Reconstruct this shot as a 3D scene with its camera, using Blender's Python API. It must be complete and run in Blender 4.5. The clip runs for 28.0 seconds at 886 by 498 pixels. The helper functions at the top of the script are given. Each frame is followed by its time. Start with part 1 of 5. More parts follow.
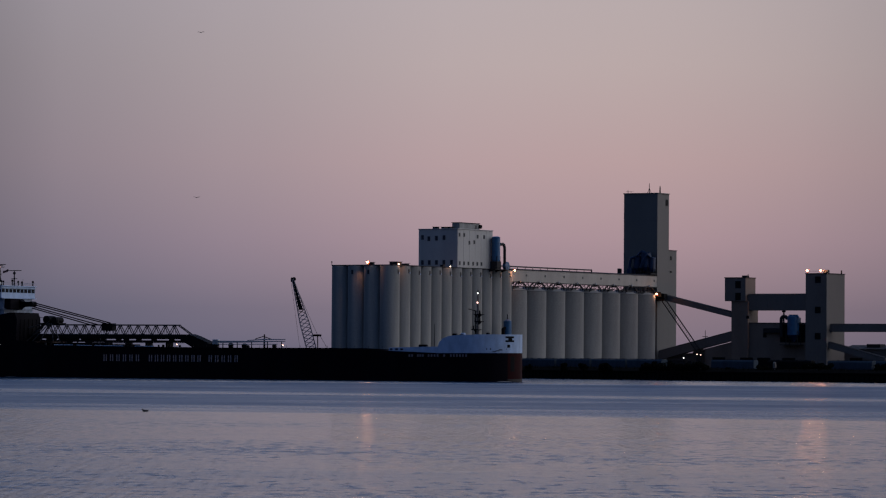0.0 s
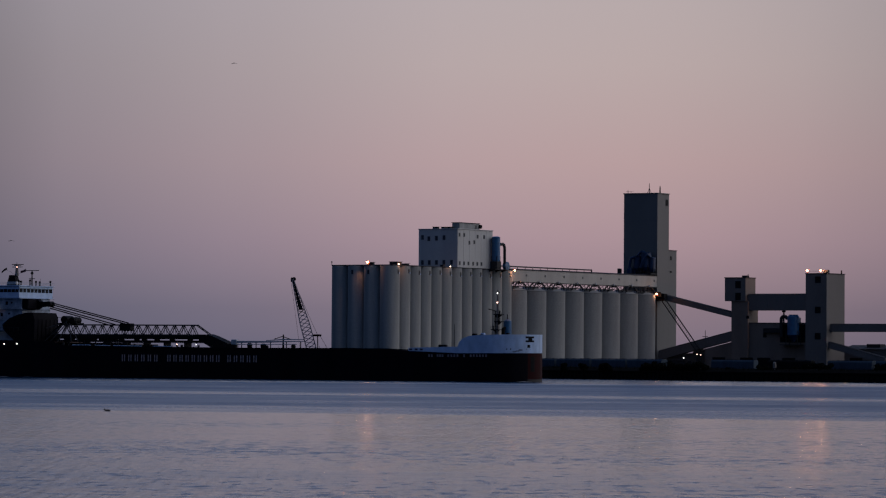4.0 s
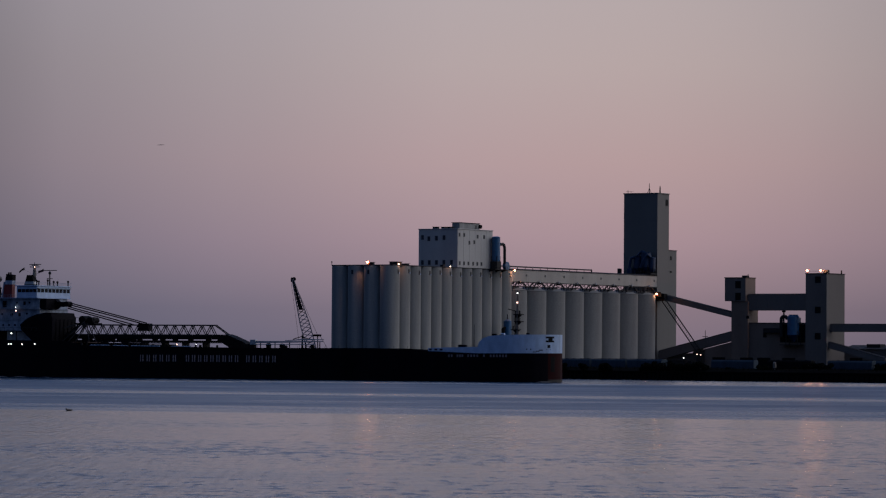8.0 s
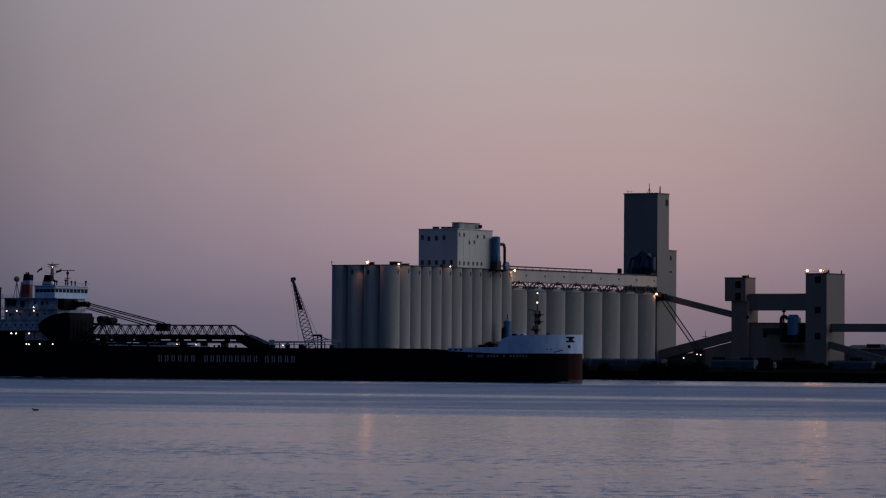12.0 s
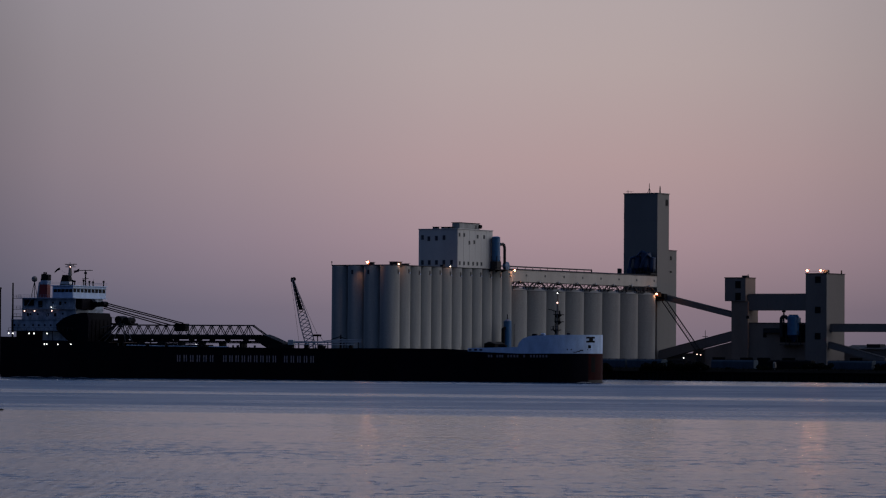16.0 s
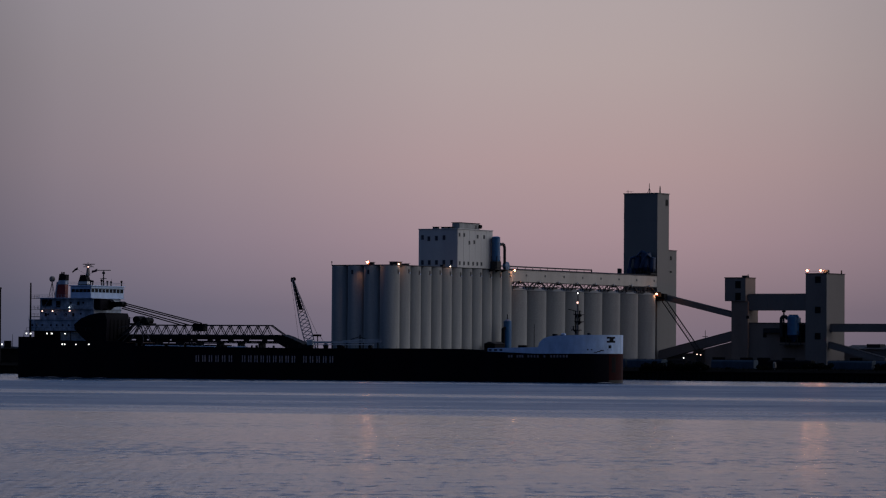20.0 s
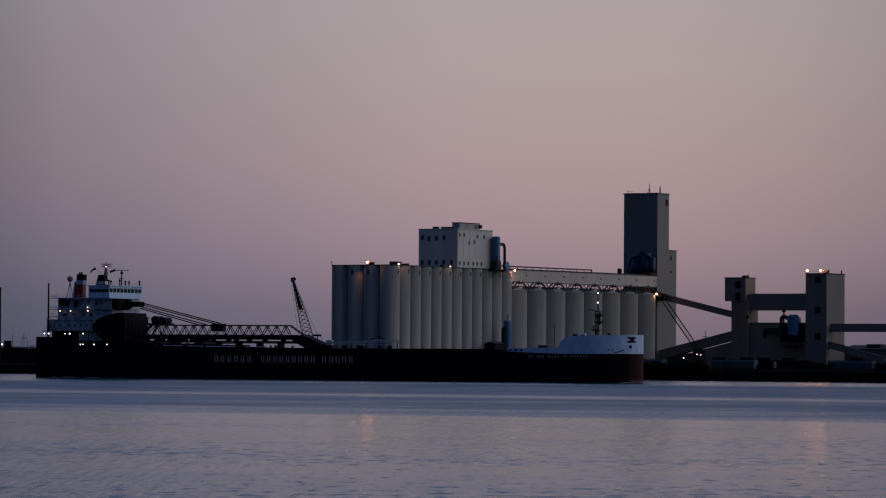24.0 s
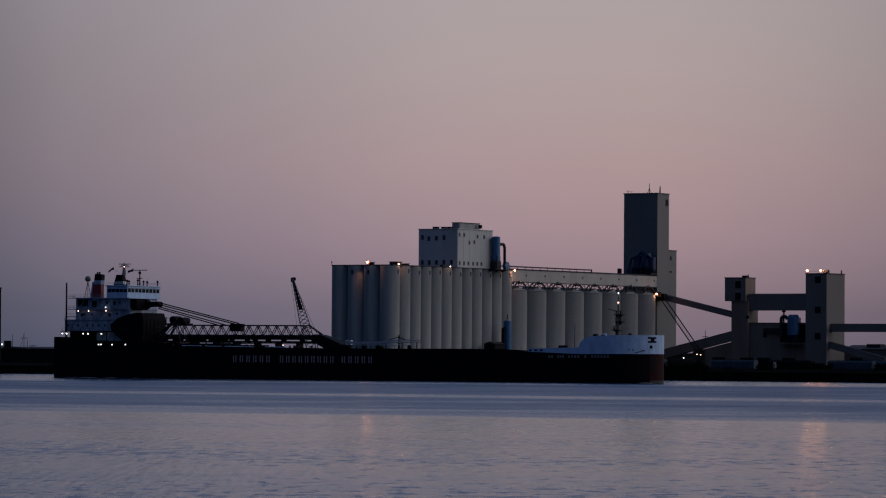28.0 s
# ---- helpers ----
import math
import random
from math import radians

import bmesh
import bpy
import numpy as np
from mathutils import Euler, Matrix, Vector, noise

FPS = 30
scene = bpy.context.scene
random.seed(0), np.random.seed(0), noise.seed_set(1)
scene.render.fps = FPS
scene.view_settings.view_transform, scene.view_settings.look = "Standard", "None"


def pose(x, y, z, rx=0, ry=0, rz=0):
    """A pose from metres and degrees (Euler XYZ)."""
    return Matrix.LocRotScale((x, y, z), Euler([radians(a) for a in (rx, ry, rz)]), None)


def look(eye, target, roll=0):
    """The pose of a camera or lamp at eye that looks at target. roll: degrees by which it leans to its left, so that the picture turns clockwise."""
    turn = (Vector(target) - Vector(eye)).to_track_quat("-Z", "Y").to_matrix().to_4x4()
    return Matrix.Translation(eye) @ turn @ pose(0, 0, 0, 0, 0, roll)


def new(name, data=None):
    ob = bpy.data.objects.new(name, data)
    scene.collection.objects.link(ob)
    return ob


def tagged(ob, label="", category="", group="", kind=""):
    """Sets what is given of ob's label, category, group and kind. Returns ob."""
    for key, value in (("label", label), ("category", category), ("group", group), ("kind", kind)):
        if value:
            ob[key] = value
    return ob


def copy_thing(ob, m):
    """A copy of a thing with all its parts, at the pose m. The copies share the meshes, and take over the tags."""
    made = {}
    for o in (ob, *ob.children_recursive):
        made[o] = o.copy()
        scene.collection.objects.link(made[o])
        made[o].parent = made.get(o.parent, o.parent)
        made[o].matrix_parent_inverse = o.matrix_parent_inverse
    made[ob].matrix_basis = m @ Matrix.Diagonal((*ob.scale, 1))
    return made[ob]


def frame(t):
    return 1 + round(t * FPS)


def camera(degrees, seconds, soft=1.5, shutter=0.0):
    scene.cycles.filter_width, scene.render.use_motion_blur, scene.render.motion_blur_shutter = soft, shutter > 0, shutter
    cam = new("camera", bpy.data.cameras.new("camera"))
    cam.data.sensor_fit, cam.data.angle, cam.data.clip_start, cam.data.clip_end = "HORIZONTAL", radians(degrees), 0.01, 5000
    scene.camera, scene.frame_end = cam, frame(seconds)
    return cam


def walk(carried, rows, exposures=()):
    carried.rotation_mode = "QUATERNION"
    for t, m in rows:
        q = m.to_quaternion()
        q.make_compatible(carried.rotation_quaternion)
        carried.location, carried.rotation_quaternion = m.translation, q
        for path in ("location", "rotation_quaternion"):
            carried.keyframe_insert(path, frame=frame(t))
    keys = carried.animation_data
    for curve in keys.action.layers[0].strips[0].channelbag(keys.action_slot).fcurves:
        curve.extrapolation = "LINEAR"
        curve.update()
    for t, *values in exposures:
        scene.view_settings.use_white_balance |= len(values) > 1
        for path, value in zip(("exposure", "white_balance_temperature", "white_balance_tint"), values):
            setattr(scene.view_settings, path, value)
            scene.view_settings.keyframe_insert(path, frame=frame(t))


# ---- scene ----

# ---------------------------------------------------------------- camera
cam = camera(13.0, 28.0, soft=1.2)
EYE = (0.0, 0.0, 8.4)
AIM = look(EYE, (0.0, 1000.0, 8.4 + 27.47), 0.42)
walk(cam, [(0.0, AIM), (28.0, AIM)], [(0.0, 0.01), (10.0, -0.06), (18.0, -0.12), (28.0, -0.18)])

# ---------------------------------------------------------------- sky and light
world = bpy.data.worlds.new("dusk_sky")
scene.world = world
world.use_nodes = True
wn, wl = world.node_tree.nodes, world.node_tree.links
wn.clear()
w_out = wn.new("ShaderNodeOutputWorld")
w_bg = wn.new("ShaderNodeBackground")
w_co = wn.new("ShaderNodeTexCoord")
w_xyz = wn.new("ShaderNodeSeparateXYZ")
wl.new(w_co.outputs["Generated"], w_xyz.inputs[0])


def srgb(r, g, b):
    return tuple((c / 255 / 12.92 if c / 255 <= 0.04045 else ((c / 255 + 0.055) / 1.055) ** 2.4) for c in (r, g, b)) + (1.0,)


def sky_ramp(stops):
    """Sky colour by height: stops of (sine of the elevation, sRGB colour)."""
    n = wn.new("ShaderNodeValToRGB")
    root = wn.new("ShaderNodeMath")          # square root gives the low sky more room
    root.operation = "SQRT"
    clamp = wn.new("ShaderNodeClamp")
    wl.new(w_xyz.outputs["Z"], clamp.inputs[0])
    wl.new(clamp.outputs[0], root.inputs[0])
    wl.new(root.outputs[0], n.inputs[0])
    while len(n.color_ramp.elements) < len(stops):
        n.color_ramp.elements.new(0.5)
    for e, (s, c) in zip(n.color_ramp.elements, stops):
        e.position, e.color = math.sqrt(s), srgb(*c)
    return n


# anti-twilight sky: grey-violet earth shadow, pink arch, blue-grey above; warmer to the right
ramp_l = sky_ramp([(0.0, (64, 80, 107)), (0.012, (80, 92, 116)), (0.03, (101, 105, 125)), (0.05, (121, 119, 134)),
                   (0.075, (132, 128, 140)), (0.1, (145, 141, 153)), (0.16, (157, 156, 163)), (0.28, (135, 158, 203)), (0.45, (106, 148, 220)), (1.0, (74, 98, 146))])
ramp_r = sky_ramp([(0.0, (109, 102, 120)), (0.012, (137, 119, 130)), (0.03, (169, 143, 150)), (0.05, (182, 156, 157)),
                   (0.075, (184, 167, 166)), (0.1, (181, 169, 170)), (0.16, (173, 165, 165)), (0.28, (139, 160, 203)), (0.45, (107, 148, 220)), (1.0, (74, 98, 146))])
# the side of the sky behind the camera is clear blue dusk
ramp_b = sky_ramp([(0.0, (71, 90, 122)), (0.2, (77, 100, 139)), (0.5, (74, 97, 142)), (1.0, (74, 98, 146))])
w_map = wn.new("ShaderNodeMapRange")
w_map.inputs["From Min"].default_value, w_map.inputs["From Max"].default_value = -0.2, 0.2
wl.new(w_xyz.outputs["X"], w_map.inputs["Value"])
w_side = wn.new("ShaderNodeValToRGB")
w_side.color_ramp.interpolation = "B_SPLINE"
for v in (0.5, 0.5, 0.5):
    w_side.color_ramp.elements.new(v)
for e, (p, v) in zip(w_side.color_ramp.elements, ((0.08, 0.0), (0.38, 0.6), (0.6, 1.08), (0.74, 0.9), (0.9, 0.6))):
    e.position, e.color = p, (v, v, v, 1)
wl.new(w_map.outputs[0], w_side.inputs[0])
w_front = wn.new("ShaderNodeMix")
w_front.data_type = "RGBA"
wl.new(w_side.outputs[0], w_front.inputs["Factor"])
wl.new(ramp_l.outputs[0], w_front.inputs["A"])
wl.new(ramp_r.outputs[0], w_front.inputs["B"])
w_back = wn.new("ShaderNodeMapRange")
w_back.interpolation_type = "SMOOTHSTEP"
w_back.inputs["From Min"].default_value, w_back.inputs["From Max"].default_value = 0.7, -0.2
wl.new(w_xyz.outputs["Y"], w_back.inputs["Value"])
w_mix = wn.new("ShaderNodeMix")
w_mix.data_type = "RGBA"
wl.new(w_back.outputs[0], w_mix.inputs["Factor"])
wl.new(w_front.outputs["Result"], w_mix.inputs["A"])
wl.new(ramp_b.outputs[0], w_mix.inputs["B"])
# faint uneven haze
w_noise = wn.new("ShaderNodeTexNoise")
w_noise.inputs["Scale"].default_value, w_noise.inputs["Detail"].default_value = 9.0, 2.0
wl.new(w_co.outputs["Generated"], w_noise.inputs["Vector"])
w_hz = wn.new("ShaderNodeMapRange")
w_hz.inputs["To Min"].default_value, w_hz.inputs["To Max"].default_value = 0.97, 1.03
wl.new(w_noise.outputs[0], w_hz.inputs["Value"])
w_mul = wn.new("ShaderNodeVectorMath")
w_mul.operation = "SCALE"
wl.new(w_mix.outputs["Result"], w_mul.inputs[0])
# lens vignetting put into the sky colour: dimmer towards both sides of the view
w_fall = wn.new("ShaderNodeValToRGB")
for v in (0.5, 0.5, 0.5, 0.5, 0.5, 0.5):
    w_fall.color_ramp.elements.new(v)
for e, (p, v) in zip(w_fall.color_ramp.elements, ((0.215, 0.82), (0.255, 0.95), (0.304, 1.0), (0.36, 1.055), (0.5, 1.085), (0.66, 1.005), (0.73, 0.965), (0.785, 0.89))):
    e.position, e.color = p, (v, v, v, 1)
wl.new(w_map.outputs[0], w_fall.inputs[0])
w_both = wn.new("ShaderNodeMath")
w_both.operation = "MULTIPLY"
wl.new(w_hz.outputs[0], w_both.inputs[0])
wl.new(w_fall.outputs[0], w_both.inputs[1])
wl.new(w_both.outputs[0], w_mul.inputs["Scale"])
wl.new(w_mul.outputs[0], w_bg.inputs["Color"])
w_bg.inputs["Strength"].default_value = 1.0
wl.new(w_bg.outputs[0], w_out.inputs["Surface"])

# the afterglow of the sunset, low to the right of the view: broad and weak
glow = new("afterglow", bpy.data.lights.new("afterglow", "SUN"))
glow.data.energy, glow.data.angle, glow.data.color = 1.5, radians(90), (1.0, 0.945, 0.93)
glow.matrix_world = look((600, 35, 265), (0, 0, 0))

# ---------------------------------------------------------------- materials
MATS = {}


def mat(name, color, rough=0.7, metal=0.0, vary=0.18, scale=0.35, fine=3.0, bump=0.02, streak=0.0, spec=0.35, island=0.0):
    """Painted or mineral surface: base colour with broad stains, fine grain and, with streak, rain marks down the wall."""
    if name in MATS:
        return MATS[name]
    m = bpy.data.materials.new(name)
    m.use_nodes = True
    n, l = m.node_tree.nodes, m.node_tree.links
    b = n["Principled BSDF"]
    b.inputs["Metallic"].default_value = metal
    b.inputs["Specular IOR Level"].default_value = spec
    tc = n.new("ShaderNodeTexCoord")
    big, small = n.new("ShaderNodeTexNoise"), n.new("ShaderNodeTexNoise")
    big.inputs["Scale"].default_value, small.inputs["Scale"].default_value = scale, fine
    big.inputs["Detail"].default_value, small.inputs["Detail"].default_value = 4.0, 3.0
    mp = n.new("ShaderNodeMapping")
    mp.inputs["Scale"].default_value = (1, 1, 1 - 0.93 * min(1, streak * 4)) if streak else (1, 1, 1)
    l.new(tc.outputs["Object"], mp.inputs[0])
    l.new(mp.outputs[0], big.inputs["Vector"])
    l.new(tc.outputs["Object"], small.inputs["Vector"])
    add = n.new("ShaderNodeMath")
    add.operation = "MULTIPLY_ADD"
    l.new(small.outputs[0], add.inputs[0])
    add.inputs[1].default_value = 0.35
    l.new(big.outputs[0], add.inputs[2])
    rng = n.new("ShaderNodeMapRange")
    rng.inputs["From Min"].default_value, rng.inputs["From Max"].default_value = 0.4, 0.95
    rng.inputs["To Min"].default_value, rng.inputs["To Max"].default_value = 1 - vary, 1 + vary
    l.new(add.outputs[0], rng.inputs["Value"])
    value = rng.outputs[0]
    if island:
        info = n.new("ShaderNodeObjectInfo")
        ir = n.new("ShaderNodeMapRange")
        ir.inputs["To Min"].default_value, ir.inputs["To Max"].default_value = 1 - island, 1 + island
        l.new(info.outputs["Random"], ir.inputs["Value"])
        mu = n.new("ShaderNodeMath")
        mu.operation = "MULTIPLY"
        l.new(value, mu.inputs[0])
        l.new(ir.outputs[0], mu.inputs[1])
        value = mu.outputs[0]
    sc = n.new("ShaderNodeVectorMath")
    sc.operation = "SCALE"
    sc.inputs[0].default_value = color
    l.new(value, sc.inputs["Scale"])
    l.new(sc.outputs[0], b.inputs["Base Color"])
    rr = n.new("ShaderNodeMapRange")
    rr.inputs["To Min"].default_value, rr.inputs["To Max"].default_value = max(0.05, rough - 0.12), min(1, rough + 0.12)
    l.new(big.outputs[0], rr.inputs["Value"])
    l.new(rr.outputs[0], b.inputs["Roughness"])
    if bump:
        bp = n.new("ShaderNodeBump")
        bp.inputs["Strength"].default_value, bp.inputs["Distance"].default_value = 0.5, bump
        l.new(add.outputs[0], bp.inputs["Height"])
        l.new(bp.outputs[0], b.inputs["Normal"])
    MATS[name] = m
    return m


def lamp_mat(name, color, strength):
    if name not in MATS:
        m = bpy.data.materials.new(name)
        m.use_nodes = True
        b = m.node_tree.nodes["Principled BSDF"]
        b.inputs["Base Color"].default_value = (*color, 1)
        b.inputs["Emission Color"].default_value = (*color, 1)
        b.inputs["Emission Strength"].default_value = strength
        MATS[name] = m
    return MATS[name]


CONCRETE = mat("weathered_concrete", (0.191, 0.193, 0.184), 0.85, vary=0.38, scale=0.3, fine=2.0, bump=0.03, streak=0.25, island=0.07)
CONCRETE_B = mat("pale_concrete", (0.178, 0.181, 0.175), 0.85, vary=0.32, scale=0.22, fine=1.6, bump=0.03, streak=0.22, island=0.04)
CLADDING = mat("grey_cladding", (0.335, 0.33, 0.315), 0.6, vary=0.12, scale=0.12, fine=1.0, bump=0.02, streak=0.15)
GALLERY = mat("gallery_cladding", (0.27, 0.255, 0.23), 0.65, vary=0.2, scale=0.2, fine=1.5, bump=0.02, streak=0.2)
CLAD_TOWER = mat("tower_cladding", (0.112, 0.108, 0.102), 0.65, vary=0.12, scale=0.1, fine=1.0, bump=0.02, streak=0.2)
CLAD_DARK = mat("sooty_grey_cladding", (0.118, 0.105, 0.097), 0.7, vary=0.15, scale=0.1, fine=1.0, bump=0.02, streak=0.2, spec=0.15)
ROOFING = mat("dark_roofing", (0.03, 0.03, 0.033), 0.9, vary=0.3, spec=0.08)
STEEL = mat("dark_steel", (0.022, 0.023, 0.025), 0.65, metal=0.1, spec=0.1, vary=0.3, fine=6.0, bump=0.005)
GALV = mat("galvanised_steel", (0.30, 0.31, 0.32), 0.45, metal=0.5, vary=0.2)
BLUE = mat("blue_paint", (0.017, 0.08, 0.175), 0.45, vary=0.2, scale=0.6, bump=0.005)
NAVY = mat("deep_blue_paint", (0.004, 0.021, 0.06), 0.5, vary=0.25, scale=0.6, bump=0.005)
# base colour lightened to stand for sky reflected in the building panes
HOUSEGLASS = mat("dusty_window_glass", (0.03, 0.034, 0.043), 0.4, vary=0.5, scale=0.9, bump=0.0, spec=0.1)
WINDOW = mat("dark_window_glass", (0.005, 0.007, 0.010), 0.4, vary=0.3, bump=0.0, spec=0.02)
FRAME = mat("window_frame_grey", (0.09, 0.09, 0.09), 0.5, vary=0.1)
MARK = mat("dark_stencil_paint", (0.012, 0.012, 0.015), 0.7, vary=0.3)
HULL = mat("black_hull_paint", (0.0034, 0.0031, 0.0053), 0.7, vary=0.4, scale=0.15, fine=1.2, bump=0.01, streak=0.2, spec=0.03)
HULLRED = mat("red_oxide_paint", (0.017, 0.0023, 0.0029), 0.65, vary=0.4, scale=0.3, bump=0.01, streak=0.15, spec=0.05)
SCRAPED = mat("scraped_bow_plate", (0.013, 0.011, 0.012), 0.7, vary=0.5, scale=0.9, fine=4.0, bump=0.01)
SHIPWHITE = mat("ship_white_paint", (0.26, 0.355, 0.5), 0.5, vary=0.22, scale=0.5, bump=0.006, streak=0.15)
HOUSEWHITE = mat("sooty_house_white", (0.165, 0.205, 0.265), 0.6, vary=0.55, scale=0.7, fine=2.5, bump=0.006, streak=0.12)
NAMEGREY = mat("dull_white_letter_paint", (0.12, 0.105, 0.115), 0.7, vary=0.5, scale=1.4, fine=6.0)
SHIPGREY = mat("faded_white_letter_paint", (0.22, 0.18, 0.185), 0.7, vary=0.5, scale=1.4, fine=6.0)
DECKRED = mat("deck_brown_paint", (0.035, 0.018, 0.015), 0.75, vary=0.3)
BLACK = mat("black_machinery_paint", (0.006, 0.006, 0.007), 0.7, vary=0.4, bump=0.01, spec=0.05)
FUNNELRED = mat("funnel_red", (0.105, 0.003, 0.004), 0.5, vary=0.15)
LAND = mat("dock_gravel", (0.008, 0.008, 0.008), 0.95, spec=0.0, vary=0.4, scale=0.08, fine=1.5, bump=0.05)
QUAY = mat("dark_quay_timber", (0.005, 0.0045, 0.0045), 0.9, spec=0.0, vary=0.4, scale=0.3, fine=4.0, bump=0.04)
CARGREY = mat("hopper_car_grey", (0.032, 0.048, 0.066), 0.7, spec=0.08, vary=0.2, scale=0.4, streak=0.2)
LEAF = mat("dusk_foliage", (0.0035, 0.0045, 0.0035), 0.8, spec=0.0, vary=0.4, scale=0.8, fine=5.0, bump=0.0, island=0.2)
BARK = mat("bark", (0.06, 0.05, 0.04), 0.9, vary=0.3)
PLUMAGE = mat("grey_plumage", (0.10, 0.095, 0.09), 0.8, vary=0.3, fine=20.0, bump=0.0)
FEATHER = mat("dark_feathers", (0.035, 0.03, 0.028), 0.8, vary=0.3, fine=20.0, bump=0.0)
MASTGREY = mat("weathered_mast_paint", (0.11, 0.10, 0.09), 0.6, vary=0.4, scale=1.0)
CLOTH = mat("flag_cloth", (0.05, 0.018, 0.022), 0.8, vary=0.2, bump=0.0)
FOAM = mat("foam", (0.16, 0.17, 0.19), 0.8, vary=0.4, scale=1.5, fine=8.0)
RUBBER = mat("black_rubber", (0.02, 0.02, 0.02), 0.8, vary=0.2)
HALLBROWN = mat("brown_hall_cladding", (0.15, 0.117, 0.096), 0.75, vary=0.2, scale=0.12, fine=1.2, bump=0.02, streak=0.2, spec=0.15)
BRICKSHED = mat("brown_shed_wall", (0.13, 0.11, 0.09), 0.8, vary=0.2, streak=0.1)
BOOMGREY = mat("weathered_boom_paint", (0.034, 0.034, 0.037), 0.7, vary=0.3, fine=6.0, bump=0.005, spec=0.1)
CRANELACE = mat("pale_lattice_paint", (0.36, 0.31, 0.3), 0.7, vary=0.4, scale=0.4, bump=0.005, spec=0.1)
CRANEPAINT = mat("faded_crane_paint", (0.11, 0.078, 0.072), 0.7, vary=0.4, scale=0.4, bump=0.005, spec=0.1)
WARM = lamp_mat("sodium_flood", (1.0, 0.64, 0.42), 10.0)
# emission for the painted orange halo around the floodlights
HALO = lamp_mat("glowing_reflector", (1.0, 0.16, 0.06), 0.7)
WARM2 = lamp_mat("tungsten_lamp", (1.0, 0.72, 0.52), 5.0)
COOL = lamp_mat("ship_lamp_white", (0.95, 0.95, 0.9), 3.5)
PINK = lamp_mat("ship_lamp_warm", (1.0, 0.58, 0.46), 3.6)


def water_material():
    m = bpy.data.materials.new("harbour_water")
    m.use_nodes = True
    n, l = m.node_tree.nodes, m.node_tree.links
    b = n["Principled BSDF"]
    b.inputs["Base Color"].default_value = (0.005, 0.022, 0.052, 1)
    b.inputs["IOR"].default_value = 1.333
    # wavelets run towards the shore, so their slopes are steeper along y than across
    b.inputs["Anisotropic"].default_value = 0.65
    along = n.new("ShaderNodeCombineXYZ")
    along.inputs["Y"].default_value = 1.0
    l.new(along.outputs[0], b.inputs["Tangent"])
    tc = n.new("ShaderNodeTexCoord")

    def stretched(sx, sy, detail, rough=0.5, distort=0.0):
        mp = n.new("ShaderNodeMapping")
        mp.inputs["Scale"].default_value = (sx, sy, 1)
        mp.inputs["Rotation"].default_value = (0, 0, radians(1.5))
        t = n.new("ShaderNodeTexNoise")
        t.inputs["Scale"].default_value, t.inputs["Detail"].default_value = 1.0, detail
        t.inputs["Roughness"].default_value, t.inputs["Distortion"].default_value = rough, distort
        l.new(tc.outputs["Object"], mp.inputs[0])
        l.new(mp.outputs[0], t.inputs["Vector"])
        return t.outputs[0]

    # wind on the water: calm inshore, ruffled in the channel, slack along the far quay
    xyz = n.new("ShaderNodeSeparateXYZ")
    l.new(tc.outputs["Object"], xyz.inputs[0])
    warp = n.new("ShaderNodeMath")
    warp.operation = "MULTIPLY_ADD"
    l.new(stretched(0.004, 0.008, 3.0), warp.inputs[0])
    warp.inputs[1].default_value = 50.0
    lean = n.new("ShaderNodeMath")
    lean.operation = "MULTIPLY_ADD"
    l.new(xyz.outputs["X"], lean.inputs[0])
    lean.inputs[1].default_value = 0.5
    l.new(xyz.outputs["Y"], lean.inputs[2])
    l.new(lean.outputs[0], warp.inputs[2])
    wind = n.new("ShaderNodeValToRGB")
    far = n.new("ShaderNodeMath")
    far.operation = "DIVIDE"
    far.inputs[1].default_value = 2000.0
    l.new(warp.outputs[0], far.inputs[0])
    l.new(far.outputs[0], wind.inputs[0])
    stops = [(0.0, 0.44), (0.13, 0.33), (0.2, 0.16), (0.281, 0.11), (0.288, 0.5), (0.33, 0.76), (0.405, 0.82), (0.416, 0.42), (0.43, 0.42), (0.446, 0.84), (0.53, 0.92), (1.0, 0.9)]
    while len(wind.color_ramp.elements) < len(stops):
        wind.color_ramp.elements.new(0.5)
    for e, (p, v) in zip(wind.color_ramp.elements, stops):
        e.position, e.color = p, (v, v, v, 1)
    patch = n.new("ShaderNodeMath")
    patch.operation = "MULTIPLY_ADD"
    l.new(stretched(0.022, 0.05, 4.0, 0.6), patch.inputs[0])
    patch.inputs[1].default_value = 1.4
    patch.inputs[2].default_value = -0.05
    broad = n.new("ShaderNodeMath")
    broad.operation = "MULTIPLY_ADD"
    l.new(stretched(0.004, 0.014, 2.0), broad.inputs[0])
    broad.inputs[1].default_value = 0.7
    l.new(patch.outputs[0], broad.inputs[2])
    ruff = n.new("ShaderNodeMath")
    ruff.operation = "MULTIPLY"
    slack = n.new("ShaderNodeMath")          # the lee of the quay begins about 1.2 km out
    slack.operation = "MULTIPLY_ADD"
    l.new(stretched(0.006, 0.01, 3.0), slack.inputs[0])
    slack.inputs[1].default_value = 60.0
    l.new(xyz.outputs["Y"], slack.inputs[2])
    lee = n.new("ShaderNodeMapRange")
    lee.interpolation_type = "SMOOTHSTEP"
    lee.inputs["From Min"].default_value, lee.inputs["From Max"].default_value = 1165.0, 1245.0
    lee.inputs["To Min"].default_value, lee.inputs["To Max"].default_value = 1.0, 0.3
    l.new(slack.outputs[0], lee.inputs["Value"])
    calmed = n.new("ShaderNodeMath")
    calmed.operation = "MULTIPLY"
    l.new(wind.outputs[0], calmed.inputs[0])
    l.new(lee.outputs[0], calmed.inputs[1])
